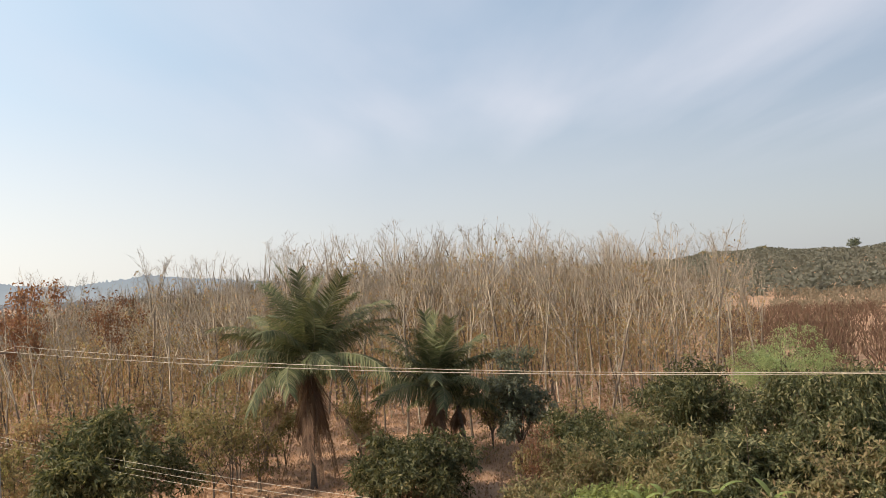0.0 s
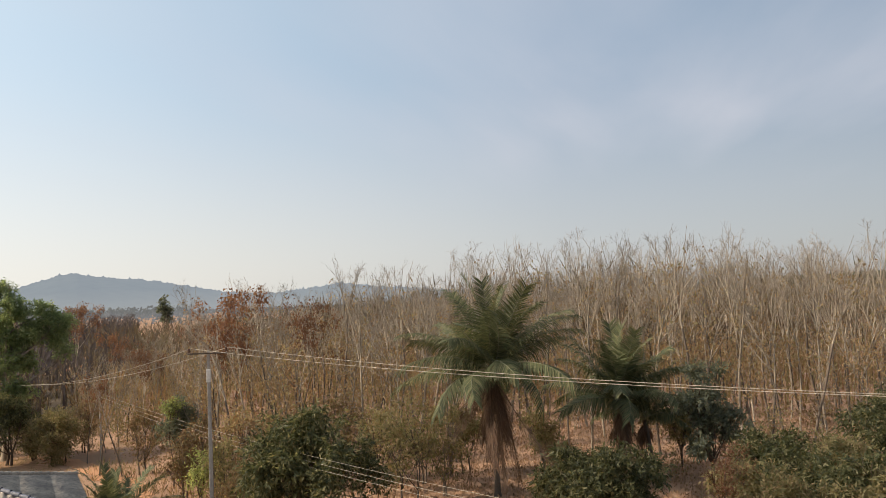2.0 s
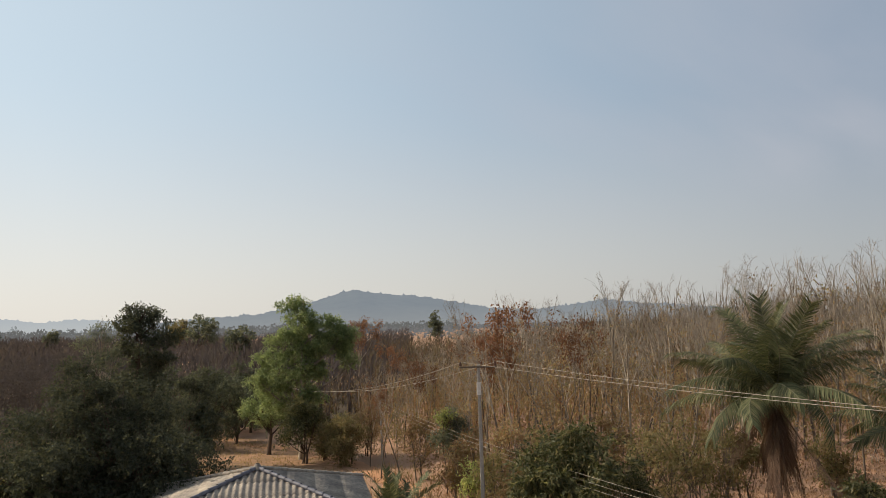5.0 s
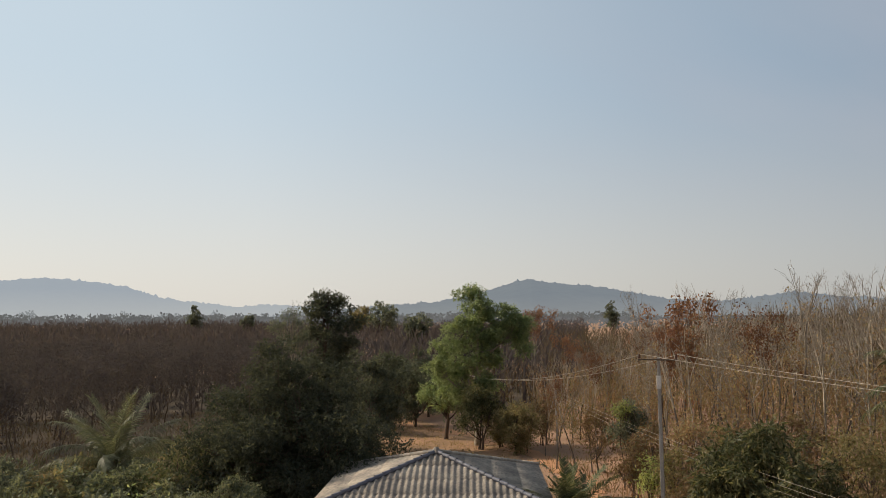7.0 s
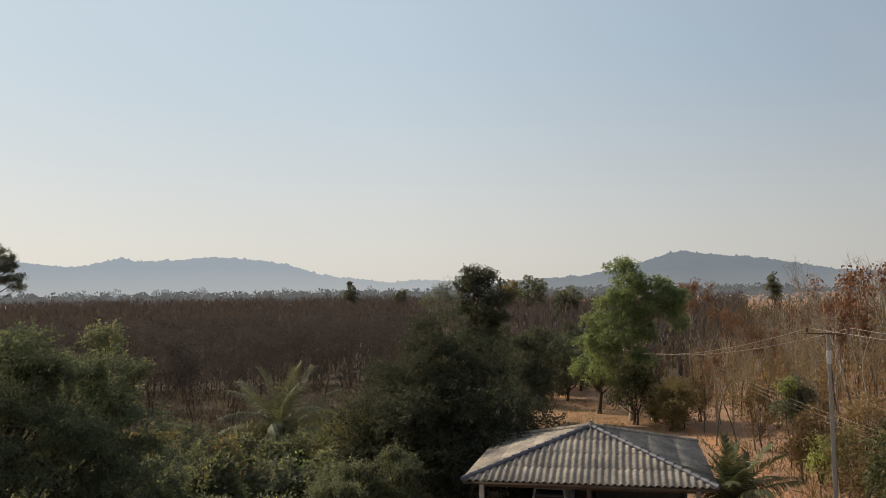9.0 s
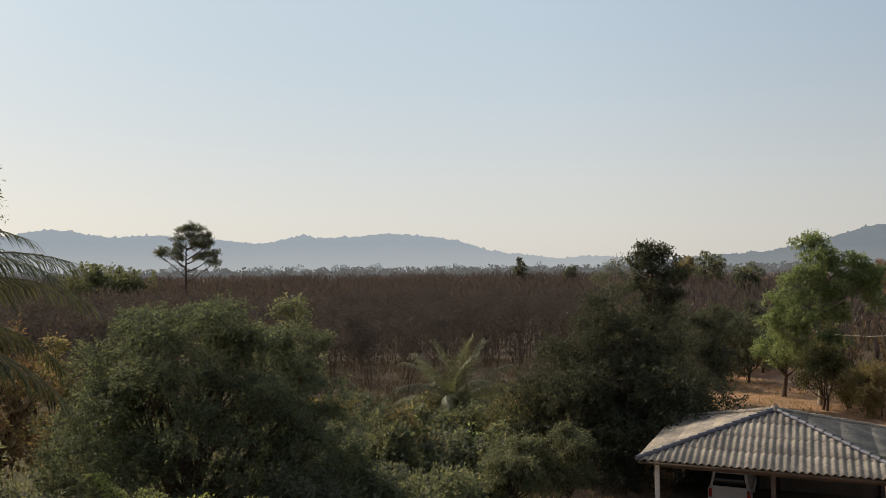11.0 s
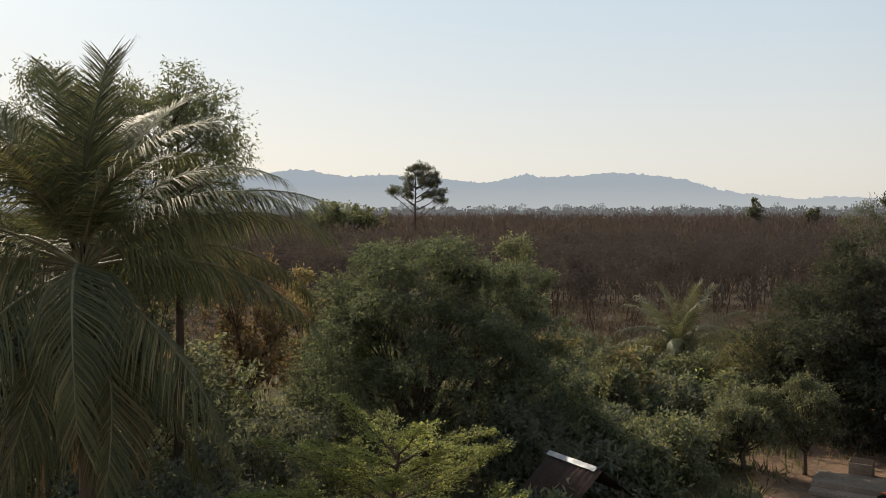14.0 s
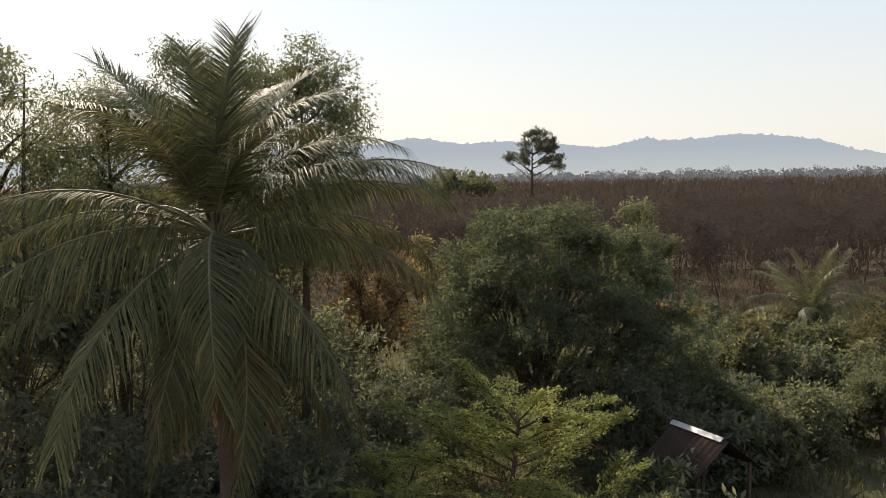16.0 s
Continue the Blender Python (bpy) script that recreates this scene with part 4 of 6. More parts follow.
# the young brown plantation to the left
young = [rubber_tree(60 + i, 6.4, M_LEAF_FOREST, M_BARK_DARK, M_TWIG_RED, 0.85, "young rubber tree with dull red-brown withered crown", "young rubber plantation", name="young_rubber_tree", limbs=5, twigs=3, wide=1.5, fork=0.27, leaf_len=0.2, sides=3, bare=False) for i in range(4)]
stock = []
for i in range(-40, 60):
    for j in range(0, 40):
        u, v = i * 2.9 + rng.normal(0, 0.3), 40 + j * 5.0 + rng.normal(0, 0.4)
        c, s_ = math.cos(radians(72)), math.sin(radians(72))
        x, y = u * c - v * s_, u * s_ + v * c
        az, d = math.degrees(math.atan2(-x, y)), math.hypot(x, y)
        near = np.interp(az, [50, 56, 61, 66, 70, 78, 90, 104], [82, 80, 73, 60, 57, 58, 60, 60])
        if 54 < az < 100 and near < d < 125:
            stock.append((d, az, x, y))
stock.sort()
for n, (d, az, x, y) in enumerate(stock[:250]):
    put(young[n % 4], (x, y, 0), rng.uniform(0, 360), rng.uniform(0.85, 1.1), rng.normal(0, 2.5, 2))
for k, m in enumerate(young):
    m.matrix_basis = pose(*at(62 + 4 * k, 120))
edge = stock[min(len(stock) - 1, 250)][0]
pts, az, d = scatter(rng, 54, 124, edge, 330, 14)
twig_stuff("brown_wood", pts, rng.uniform(5.2, 7.4, len(pts)), 15, M_LEAF_FOREST, "dense brown leafless plantation stretching away", 24, 0.27, 0.42)
pts, az, d = scatter(rng, 54, 104, 66, 128, 8)
pts = pts[d > np.interp(az, [54, 64, 68, 100], [84, 76, 80, 84])]
twig_stuff("brown_brush", pts, rng.uniform(1.6, 3.4, len(pts)), 22, M_LEAF_FOREST, "dull brown brush between the young trees", 30, 0.13, 0.45, low=0.02)
pts, az, d = scatter(rng, 33, 54, 80, 300, 14)
twig_stuff("brown_wood", pts, rng.uniform(5.0, 7.5, len(pts)), 16, M_LEAF_FOREST, "brown leafless plantation beyond the clearing", 30, 0.2, 0.4)
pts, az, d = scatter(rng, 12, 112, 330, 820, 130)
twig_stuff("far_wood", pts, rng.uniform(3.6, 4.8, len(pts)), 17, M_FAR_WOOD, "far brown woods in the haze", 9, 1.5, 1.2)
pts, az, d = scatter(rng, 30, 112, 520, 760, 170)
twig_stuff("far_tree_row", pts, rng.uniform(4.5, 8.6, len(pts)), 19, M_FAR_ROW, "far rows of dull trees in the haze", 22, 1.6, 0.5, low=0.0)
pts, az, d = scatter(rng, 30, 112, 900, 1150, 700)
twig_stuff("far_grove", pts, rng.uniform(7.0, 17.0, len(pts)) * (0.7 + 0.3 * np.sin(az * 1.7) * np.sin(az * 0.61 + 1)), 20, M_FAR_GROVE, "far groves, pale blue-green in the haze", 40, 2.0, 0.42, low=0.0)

# ---- palms ----
palm("coconut_palm", tuple(at(9.4, 39)), 5.6, 5.1, 101, "tall coconut palm with withered fronds hanging round its trunk", 34, 84, 1.15, 0.044, dry=20, trunk_r=0.12, low=6, high=90, hang=1.2, curl=0.75, nuts=5, dry_len=1.08, steep=1.25, flare=18)
palm("coconut_palm", tuple(at(0.5, 43)), 3.6, 4.6, 102, "bushy coconut palm with a few dry fronds", 24, 80, 1.1, 0.044, dry=11, trunk_r=0.12, low=22, high=88, hang=1.2, dry_len=0.62, curl=0.75, lean=(-0.35, 0.1), flare=24, steep=1.3)
palm("young_coconut_palm", tuple(at(-0.9, 43.8)), 2.6, 3.6, 103, "bushy coconut palm with a few dry fronds", 12, 70, 0.75, 0.05, dry=4, trunk_r=0.12, low=20, lean=(-0.3, 0.2), dry_len=0.6, curl=0.9, hang=1.4)
palm("young_coconut_palm", tuple(at(34.2, 30)), 1.75, 2.6, 104, "young coconut palm with upright fronds", 24, 70, 0.55, 0.036, trunk_r=0.16, low=38, high=89, curl=0.7, hang=0.8)
palm("young_coconut_palm", tuple(at(63.6, 46)), 1.6, 4.6, 105, "young coconut palm with pale sunlit arching fronds", 26, 64, 0.85, 0.034, dry=7, trunk_r=0.17, low=10, high=89, curl=0.95, hang=1.6, steep=1.0, leaflet_material=M_PALM_SUNLIT)
CROWN = [(52, 81, 48, 4.3), (78, 86, 60, 3.9), (110, 82, 50, 3.8), (20, 76, 30, 3.7), (160, 80, 40, 3.6), (172, 68, -14, 4.7), (150, 70, 12, 4.2), (8, 62, -26, 4.2), (35, 64, -6, 4.1), (-22, 48, -34, 4.3), (2, 46, -20, 4.5), (55, 73, 12, 4.2), (130, 74, 20, 4.1), (-128, 66, -8, 4.0), (-48, 67, -4, 3.9),
         (186, 34, -42, 4.8), (204, 16, -58, 4.5), (160, 24, -45, 4.4), (-4, 34, -30, 4.6), (14, 20, -50, 4.7), (-16, 12, -62, 4.7), (-92, 12, -87, 4.7), (-132, -12, -76, 4.9), (-52, -22, -80, 4.3),
         (-164, 0, -70, 4.6), (90, 38, -42, 4.2), (122, 28, -52, 4.2), (58, 22, -55, 4.2), (-108, -30, -86, 4.2),
         (-76, -40, -88, 4.5), (-90, -52, -89, 4.0), (-40, -45, -86, 4.0)]
palm("coconut_palm", tuple(at(102.7, 15)), 8.1, 4.6, 106, "large coconut palm with broad arching fronds against the light", 0, 116, 1.1, 0.025, dry=16, trunk_r=0.14, nuts=6, hang=1.4, dry_len=0.9, flare=22, plan=CROWN)

# ---- trees and bushes ahead and to the right ----
MANGO = "dense mango bush with dark glossy leaves"
leafy_tree("mango_tree", tuple(at(22, 35)), 4.6, 5.4, 0.1, M_LEAF_MANGO, M_BARK_DARK, 201, MANGO, "bush", "mango bushes", 13, 2600, 13, 0.2, 0.06, 0.12, 0.45, puff=0.42, stems=3, dome=True)
leafy_tree("mango_tree", tuple(at(2.6, 34.5)), 2.9, 5.2, 0.1, M_LEAF_MANGO, M_BARK_DARK, 202, MANGO, "bush", "mango bushes", 13, 2300, 13, 0.2, 0.06, 0.1, 0.45, puff=0.4, stems=3, dome=True)
leafy_tree("slim_evergreen_tree", tuple(at(-4.6, 41)), 5.9, 3.2, 1.2, M_LEAF_DARK, M_BARK_DARK, 203, "slim dark evergreen tree beside the palms", "tree", "", 12, 1100, 12, 0.17, 0.07, 0.1, 0.3, puff=0.3)
leafy_tree("mango_tree", tuple(at(-16.2, 41)), 4.7, 5.4, 0.1, M_LEAF_MANGO, M_BARK_DARK, 204, MANGO, "bush", "mango bushes", 13, 2400, 13, 0.2, 0.06, 0.12, 0.45, puff=0.42, stems=3)
leafy_tree("mango_tree", tuple(at(-24.5, 36)), 5.5, 6.0, 0.1, M_LEAF_MANGO, M_BARK_DARK, 205, "large mango tree with long drooping leaves and bronze shoots", "tree", "mango bushes", 13, 2700, 13, 0.2, 0.055, 0.14, 0.7, puff=0.42, stems=2)
leafy_tree("mango_tree", tuple(at(-31, 37)), 5.2, 6.0, 0.1, M_LEAF_MANGO, M_BARK_DARK, 206, "large mango tree with long drooping leaves and bronze shoots", "tree", "mango bushes", 13, 1800, 13, 0.2, 0.055, 0.14, 0.7, puff=0.42, stems=2)
leafy_tree("mango_tree", tuple(at(-18.5, 32)), 2.9, 4.4, 0.1, M_LEAF_MANGO, M_BARK_DARK, 207, MANGO, "bush", "mango bushes", 13, 1700, 13, 0.22, 0.06, 0.1, 0.6, puff=0.4, stems=3)
leafy_tree("green_bush", tuple(at(-8.6, 40)), 2.7, 4.2, 0.05, M_LEAF_MANGO, M_BARK_DARK, 208, "low dark green bush at the plantation's edge", "bush", "edge bushes", 9, 1400, 12, 0.17, 0.06, 0.07, 0.2, puff=0.42, stems=3)
leafy_tree("green_bush", tuple(at(-12, 38)), 3.0, 4.0, 0.05, M_LEAF_OLIVE, M_BARK_DARK, 209, "low olive green bush at the plantation's edge", "bush", "edge bushes", 9, 1300, 12, 0.16, 0.055, 0.07, 0.2, puff=0.42, stems=3)
leafy_tree("dry_bush", tuple(at(-5.6, 36)), 2.6, 2.2, 0.05, M_LEAF_RED, M_BARK_DARK, 210, "withered bush with thin reddish leaves", "bush", "", 9, 420, 8, 0.12, 0.035, 0.05, 0.2, puff=0.42, stems=3)
leafy_tree("green_bush", tuple(at(-8.5, 34)), 1.9, 4.0, 0.05, M_LEAF_OLIVE, M_BARK_DARK, 211, "low yellowish bush at the plantation's edge", "bush", "edge bushes", 9, 1000, 11, 0.15, 0.05, 0.06, 0.2, puff=0.42, stems=3)
leafy_tree("green_bush", tuple(at(-14.5, 33)), 1.7, 4.6, 0.05, M_LEAF_OLIVE, M_BARK_DARK, 212, "low yellow-green undergrowth beside the banana plants", "bush", "edge bushes", 9, 900, 11, 0.16, 0.05, 0.05, 0.2, puff=0.4, stems=3)
leafy_tree("feathery_tree", tuple(at(-21.6, 50)), 5.6, 6.6, 0.3, M_LEAF_GREEN, M_BARK_DARK, 213, "feathery yellow-green tree behind the mango bushes", "tree", "", 16, 2600, 14, 0.13, 0.03, 0.12, 0.4, puff=0.4, stems=2)
leafy_tree("mango_tree", tuple(at(-28.5, 31)), 3.2, 5.0, 0.1, M_LEAF_MANGO, M_BARK_DARK, 214, MANGO, "bush", "mango bushes", 13, 1600, 13, 0.19, 0.05, 0.1, 0.6, puff=0.4, stems=3)
for k, (a, d, h, w, m) in enumerate(((-10.2, 37, 2.6, 3.6, M_LEAF_MANGO), (-6.8, 37.5, 2.0, 3.0, M_LEAF_OLIVE), (-13.4, 35.5, 2.9, 3.6, M_LEAF_MANGO), (-16.2, 34, 2.7, 3.4, M_LEAF_OLIVE), (-20.6, 36, 3.9, 4.2, M_LEAF_MANGO), (-21.5, 32.5, 3.0, 3.8, M_LEAF_MANGO),
                              (-24.6, 31.5, 3.4, 4.0, M_LEAF_OLIVE), (-27.4, 39, 5.3, 4.6, M_LEAF_MANGO), (-11.0, 31, 1.3, 3.4, M_LEAF_LIME), (-6.0, 32, 1.2, 3.2, M_LEAF_OLIVE), (-18.8, 29.8, 2.0, 3.2, M_LEAF_MANGO), (-9.0, 30.5, 1.1, 3.0, M_LEAF_LIME), (-23.0, 28.8, 2.0, 3.4, M_LEAF_OLIVE))):
    leafy_tree("hedge_bush", tuple(at(a, d)), h, w, 0.05, m, M_BARK_DARK, 500 + k, "green bush in the thick growth at the plantation's edge", "bush", "hedge bushes", 8, 700, 11, 0.19, 0.06, 0.07, 0.4, puff=0.44, stems=3)


def banana(place, seed, h=1.8, leaves=3):
    rng = np.random.default_rng(seed)
    root = thing("banana_plant", place, "young banana plant with pale torn leaves", "plant", "banana plants")
    s = Soup()
    s.tube([(0, 0, -0.05), (0.02, 0, h * 0.3), (0, 0.02, h * 0.55)], [0.09, 0.075, 0.05], 7)
    part("stem", s, M_RACHIS, root, smooth=True)
    for i in range(leaves):
        b = Soup()
        n = 12
        t = np.linspace(0, 1, n)
        start = radians(rng.uniform(20, 75))
        a = start - radians(rng.uniform(50, 95)) * t ** 1.3
        L = rng.uniform(0.7, 1.1)
        x, z = np.cumsum(np.cos(a)) * L / n, np.cumsum(np.sin(a)) * L / n
        w = 0.125 * np.sin(np.pi * np.clip(t * 0.93 + 0.05, 0, 1)) ** 0.55
        rows = np.stack([np.stack([x, -w, z - w * 0.25], 1), np.stack([x, 0 * w, z], 1), np.stack([x, w, z - w * 0.25], 1)], 1)
        k = np.arange(n - 1)[:, None] * 3
        b.add(rows, np.concatenate([k + [0, 1, 4, 3], k + [1, 2, 5, 4]]))
        ob = part("leaf", b, M_BANANA, root, smooth=True)
        ob.matrix_basis = Matrix.Translation((0, 0, h * 0.5)) @ pose(0, 0, 0, 0, 0, i * 137.5 + rng.normal(0, 15))
    return root


for k, (a, d, h) in enumerate(((-12.4, 30, 2.2), (-13.8, 30.4, 2.5), (-17.1, 29, 3.3), (-20.4, 28.6, 3.5), (-6.8, 30, 1.8))):
    banana(tuple(at(a, d)), 300 + k, h)

for k, (a, d, h, w, m) in enumerate(((17.4, 40.5, 4.6, 2.8, M_LEAF_OLIVE), (14.6, 42, 4.2, 2.6, M_LEAF_OLIVE), (19.6, 43, 4.4, 2.8, M_LEAF_RUST), (26.4, 42, 4.0, 2.4, M_LEAF_BROWN), (24.6, 45, 4.6, 2.6, M_LEAF_RUST), (11.6, 44, 3.6, 2.2, M_LEAF_OLIVE), (6.4, 45, 3.2, 2.0, M_LEAF_OLIVE), (28.8, 43, 3.8, 2.2, M_LEAF_RUST), (-2.6, 46, 3.0, 2.0, M_LEAF_OLIVE), (32.2, 50, 3.6, 2.4, M_LEAF_RUST))):
    leafy_tree("thin_sapling", tuple(at(a, d)), h, w, 0.9, m, M_BARK_BROWN, 580 + k, "thin young tree with sparse yellowing leaves", "tree", "thin saplings", 9, 420, 9, 0.15, 0.06, 0.05, 0.3, puff=0.4, spread=0.24, stems=2)
for k, (a, d, h, w, m) in enumerate(((27.4, 39, 3.2, 2.0, M_LEAF_OLIVE), (30.2, 42, 3.0, 1.8, M_LEAF_RUST), (26.0, 37, 2.4, 1.8, M_LEAF_RUST), (12.8, 39, 4.4, 2.8, M_LEAF_OLIVE), (15.8, 38, 4.8, 3.0, M_LEAF_OLIVE), (5.0, 40, 2.6, 2.0, M_LEAF_RUST))):
    leafy_tree("thin_sapling", tuple(at(a, d)), h, w, 0.5, m, M_BARK_BROWN, 620 + k, "thin young tree with sparse yellowing leaves", "tree", "thin saplings", 9, 420, 9, 0.14, 0.055, 0.05, 0.3, puff=0.4, spread=0.24, stems=2)
# ---- the middle: trees round the clearing ----
leafy_tree("tall_green_tree", tuple(at(40.3, 60)), 11.7, 7.6, 2.6, M_LEAF_GREEN, M_BARK_PALE, 220, "tall fresh-green tree with loose clumps of leaves", "tree", "", 0, 6000, 15, 0.14, 0.055, 0.2, 0.4, spread=0.17, clump=0.9, lateral=0.25, leader=True, cap=0.5,
           lobe_list=[(-0.3, 0, 10.0, 1.25), (0.0, 0.3, 8.9, 1.4), (-0.8, -0.3, 8.1, 1.2), (2.0, 0.2, 9.1, 1.05), (2.6, 0, 8.0, 1.15), (1.3, 0, 7.5, 1.1), (0.2, 0.6, 7.2, 1.1), (-1.9, 0, 6.7, 1.2), (-0.7, -0.4, 5.9, 1.3), (1.1, 0.2, 5.9, 1.0),
                      (-2.6, 0.3, 5.3, 1.0), (-1.6, 0.5, 4.5, 1.1), (0.3, 0, 4.5, 1.1), (3.6, 0, 8.4, 0.85), (3.4, 0.4, 6.9, 0.85), (-0.4, 0, 3.3, 1.1)])
leafy_tree("small_green_tree", tuple(at(42.4, 63)), 4.8, 3.6, 1.7, M_LEAF_GREEN, M_BARK_DARK, 221, "small green tree with a dark trunk", "tree", "", 9, 900, 13, 0.16, 0.05, 0.16, 0.4, puff=0.36)
leafy_tree("small_green_tree", tuple(at(40.2, 58)), 4.6, 3.6, 0.6, M_LEAF_MANGO, M_BARK_DARK, 222, "low dark green tree under the tall one", "tree", "", 10, 1200, 13, 0.16, 0.05, 0.1, 0.3, puff=0.4, stems=2)
leafy_tree("dry_brush", tuple(at(37.6, 56.5)), 3.3, 3.4, 0.05, M_LEAF_OLIVE, M_BARK_DARK, 223, "yellow-brown dry brush beside the track", "bush", "dry brush", 12, 2000, 11, 0.13, 0.045, 0.05, 0.2, puff=0.42, stems=4)
leafy_tree("dry_brush", tuple(at(36.0, 60)), 3.6, 3.0, 0.05, M_LEAF_BROWN, M_BARK_DARK, 224, "yellow-brown dry brush beside the track", "bush", "dry brush", 11, 700, 11, 0.13, 0.045, 0.05, 0.2, puff=0.42, stems=4)
leafy_tree("dry_brush", tuple(at(38.9, 59)), 2.8, 2.6, 0.05, M_LEAF_OLIVE, M_BARK_DARK, 225, "yellow-brown dry brush beside the track", "bush", "dry brush", 10, 700, 11, 0.13, 0.045, 0.05, 0.2, puff=0.42, stems=4)
leafy_tree("small_green_tree", tuple(at(30.3, 46)), 4.4, 2.2, 1.6, M_LEAF_DARK, M_BARK_DARK, 226, "small dark tree at the track's edge", "tree", "", 8, 600, 12, 0.15, 0.05, 0.06, 0.3, puff=0.4)
leafy_tree("sapling", tuple(at(29.0, 40)), 2.7, 1.5, 0.7, M_LEAF_LIME, M_BARK_DARK, 227, "light green sapling beside the dirt track", "sapling", "", 7, 220, 10, 0.14, 0.05, 0.03, 0.3, puff=0.4)
leafy_tree("sapling", tuple(at(30.6, 45.4)), 4.6, 1.0, 3.6, M_LEAF_LIME, M_BARK_DARK, 228, "light green sapling beside the dirt track", "sapling", "", 5, 120, 10, 0.14, 0.05, 0.03, 0.3, puff=0.5)
cone = [(0, 0, 5.0, 1.9), (0, -1.2, 3.6, 2.0), (0, -1.8, 2.2, 2.0), (1.4, -1.0, 2.8, 1.8), (-1.4, -1.0, 2.8, 1.8), (0.0, 0.0, 7.5, 1.0), (-0.5, 0.4, 6.7, 1.3)]
for ring, (z, r, size, n) in enumerate(((6.0, 1.5, 1.35, 5), (4.7, 2.6, 1.5, 7), (3.3, 3.5, 1.55, 9), (1.8, 4.0, 1.5, 10), (0.9, 3.6, 1.2, 8))):
    cone += [(r * math.cos(ring * 0.7 + k * 6.2832 / n) + 0.25 * math.sin(k * 2.7 + ring), r * math.sin(ring * 0.7 + k * 6.2832 / n), z + 0.35 * math.sin(k * 1.9 + ring), size * (1 + 0.18 * math.sin(k * 3.1 + ring))) for k in range(n)]
leafy_tree("tamarind_tree", tuple(at(52.9, 38.5)), 8.4, 10.4, 0.3, M_LEAF_SHADED, M_BARK_DARK, 230, "broad dark spreading tree beside the car port", "tree", "", 0, 12000, 16, 0.12, 0.05, 0.4, 0.35, spread=0.25, clump=0.7, flat=0.75, lobe_list=cone, lateral=0.2, cap=0.6, core=0.25)
for k, (a, d, h, w) in enumerate(((50.2, 41.5, 3.6, 4.0), (56.6, 38.5, 3.8, 4.2), (58.8, 38.0, 4.6, 3.8), (54.6, 42.5, 4.0, 4.4))):
    leafy_tree("dark_bush", tuple(at(a, d)), h, w, 0.05, M_LEAF_SHADED if k != 2 else M_LEAF_WEED, M_BARK_DARK, 590 + k, "dark bush crowding under the spreading tree", "bush", "dark bushes", 9, 1000, 11, 0.14, 0.055, 0.07, 0.3, puff=0.43, spread=0.2, stems=3)
leafy_tree("dark_tall_tree", tuple(at(50.5, 60)), 11.2, 4.2, 5.6, M_LEAF_SHADED, M_BARK_DARK, 231, "tall dark-crowned tree rising behind the spreading one", "tree", "", 0, 2600, 14, 0.16, 0.07, 0.2, 0.2, flat=0.62, leader=True, cap=0.7,
           lobe_list=[(0.1, 0, 10.1, 1.1), (1.1, 0.2, 9.7, 1.0), (-0.9, 0, 9.5, 0.9), (1.6, 0, 8.7, 0.95), (-0.2, 0.3, 8.8, 1.2), (0.6, 0, 7.7, 1.25), (1.5, -0.2, 7.1, 0.9), (-0.8, 0, 7.7, 0.9), (0.4, 0.3, 6.5, 1.2), (0.6, 0, 5.5, 1.1), (-0.4, 0, 5.8, 0.9), (0.2, 0.2, 4.6, 1.2), (-0.9, 0, 5.4, 1.0), (0.9, 0, 4.9, 1.0)])
leafy_tree("thin_pale_tree", tuple(at(52.8, 56)), 10.2, 2.8, 4.6, M_LEAF_DARK, M_BARK_PALE, 232, "thin airy tree with small dull leaves", "tree", "", 10, 800, 11, 0.13, 0.04, 0.1, 0.3, puff=0.36)
leafy_tree("dark_round_tree", tuple(at(47.4, 54)), 6.9, 3.6, 0.3, M_LEAF_SHADED, M_BARK_DARK, 233, "dark round tree beyond the car port", "tree", "", 12, 1400, 13, 0.17, 0.06, 0.14, 0.3, puff=0.38)
for k, (a, d, h, w) in enumerate(((43.6, 77, 5.6, 5.0), (45.0, 78, 6.4, 5.2), (46.6, 76, 6.0, 5.0), (48.4, 72, 6.2, 5.0), (44.5, 70, 5.4, 4.2), (46.3, 67, 6.0, 4.8))):
    leafy_tree("grove_tree", tuple(at(a, d)), h, w, 0.1, M_LEAF_SHADED if k % 2 else M_LEAF_DARK, M_BARK_DARK, 240 + k, "dull dark tree of the grove beyond the clearing", "tree", "grove trees", 12, 900, 12, 0.2, 0.07, 0.12, 0.3, puff=0.36)

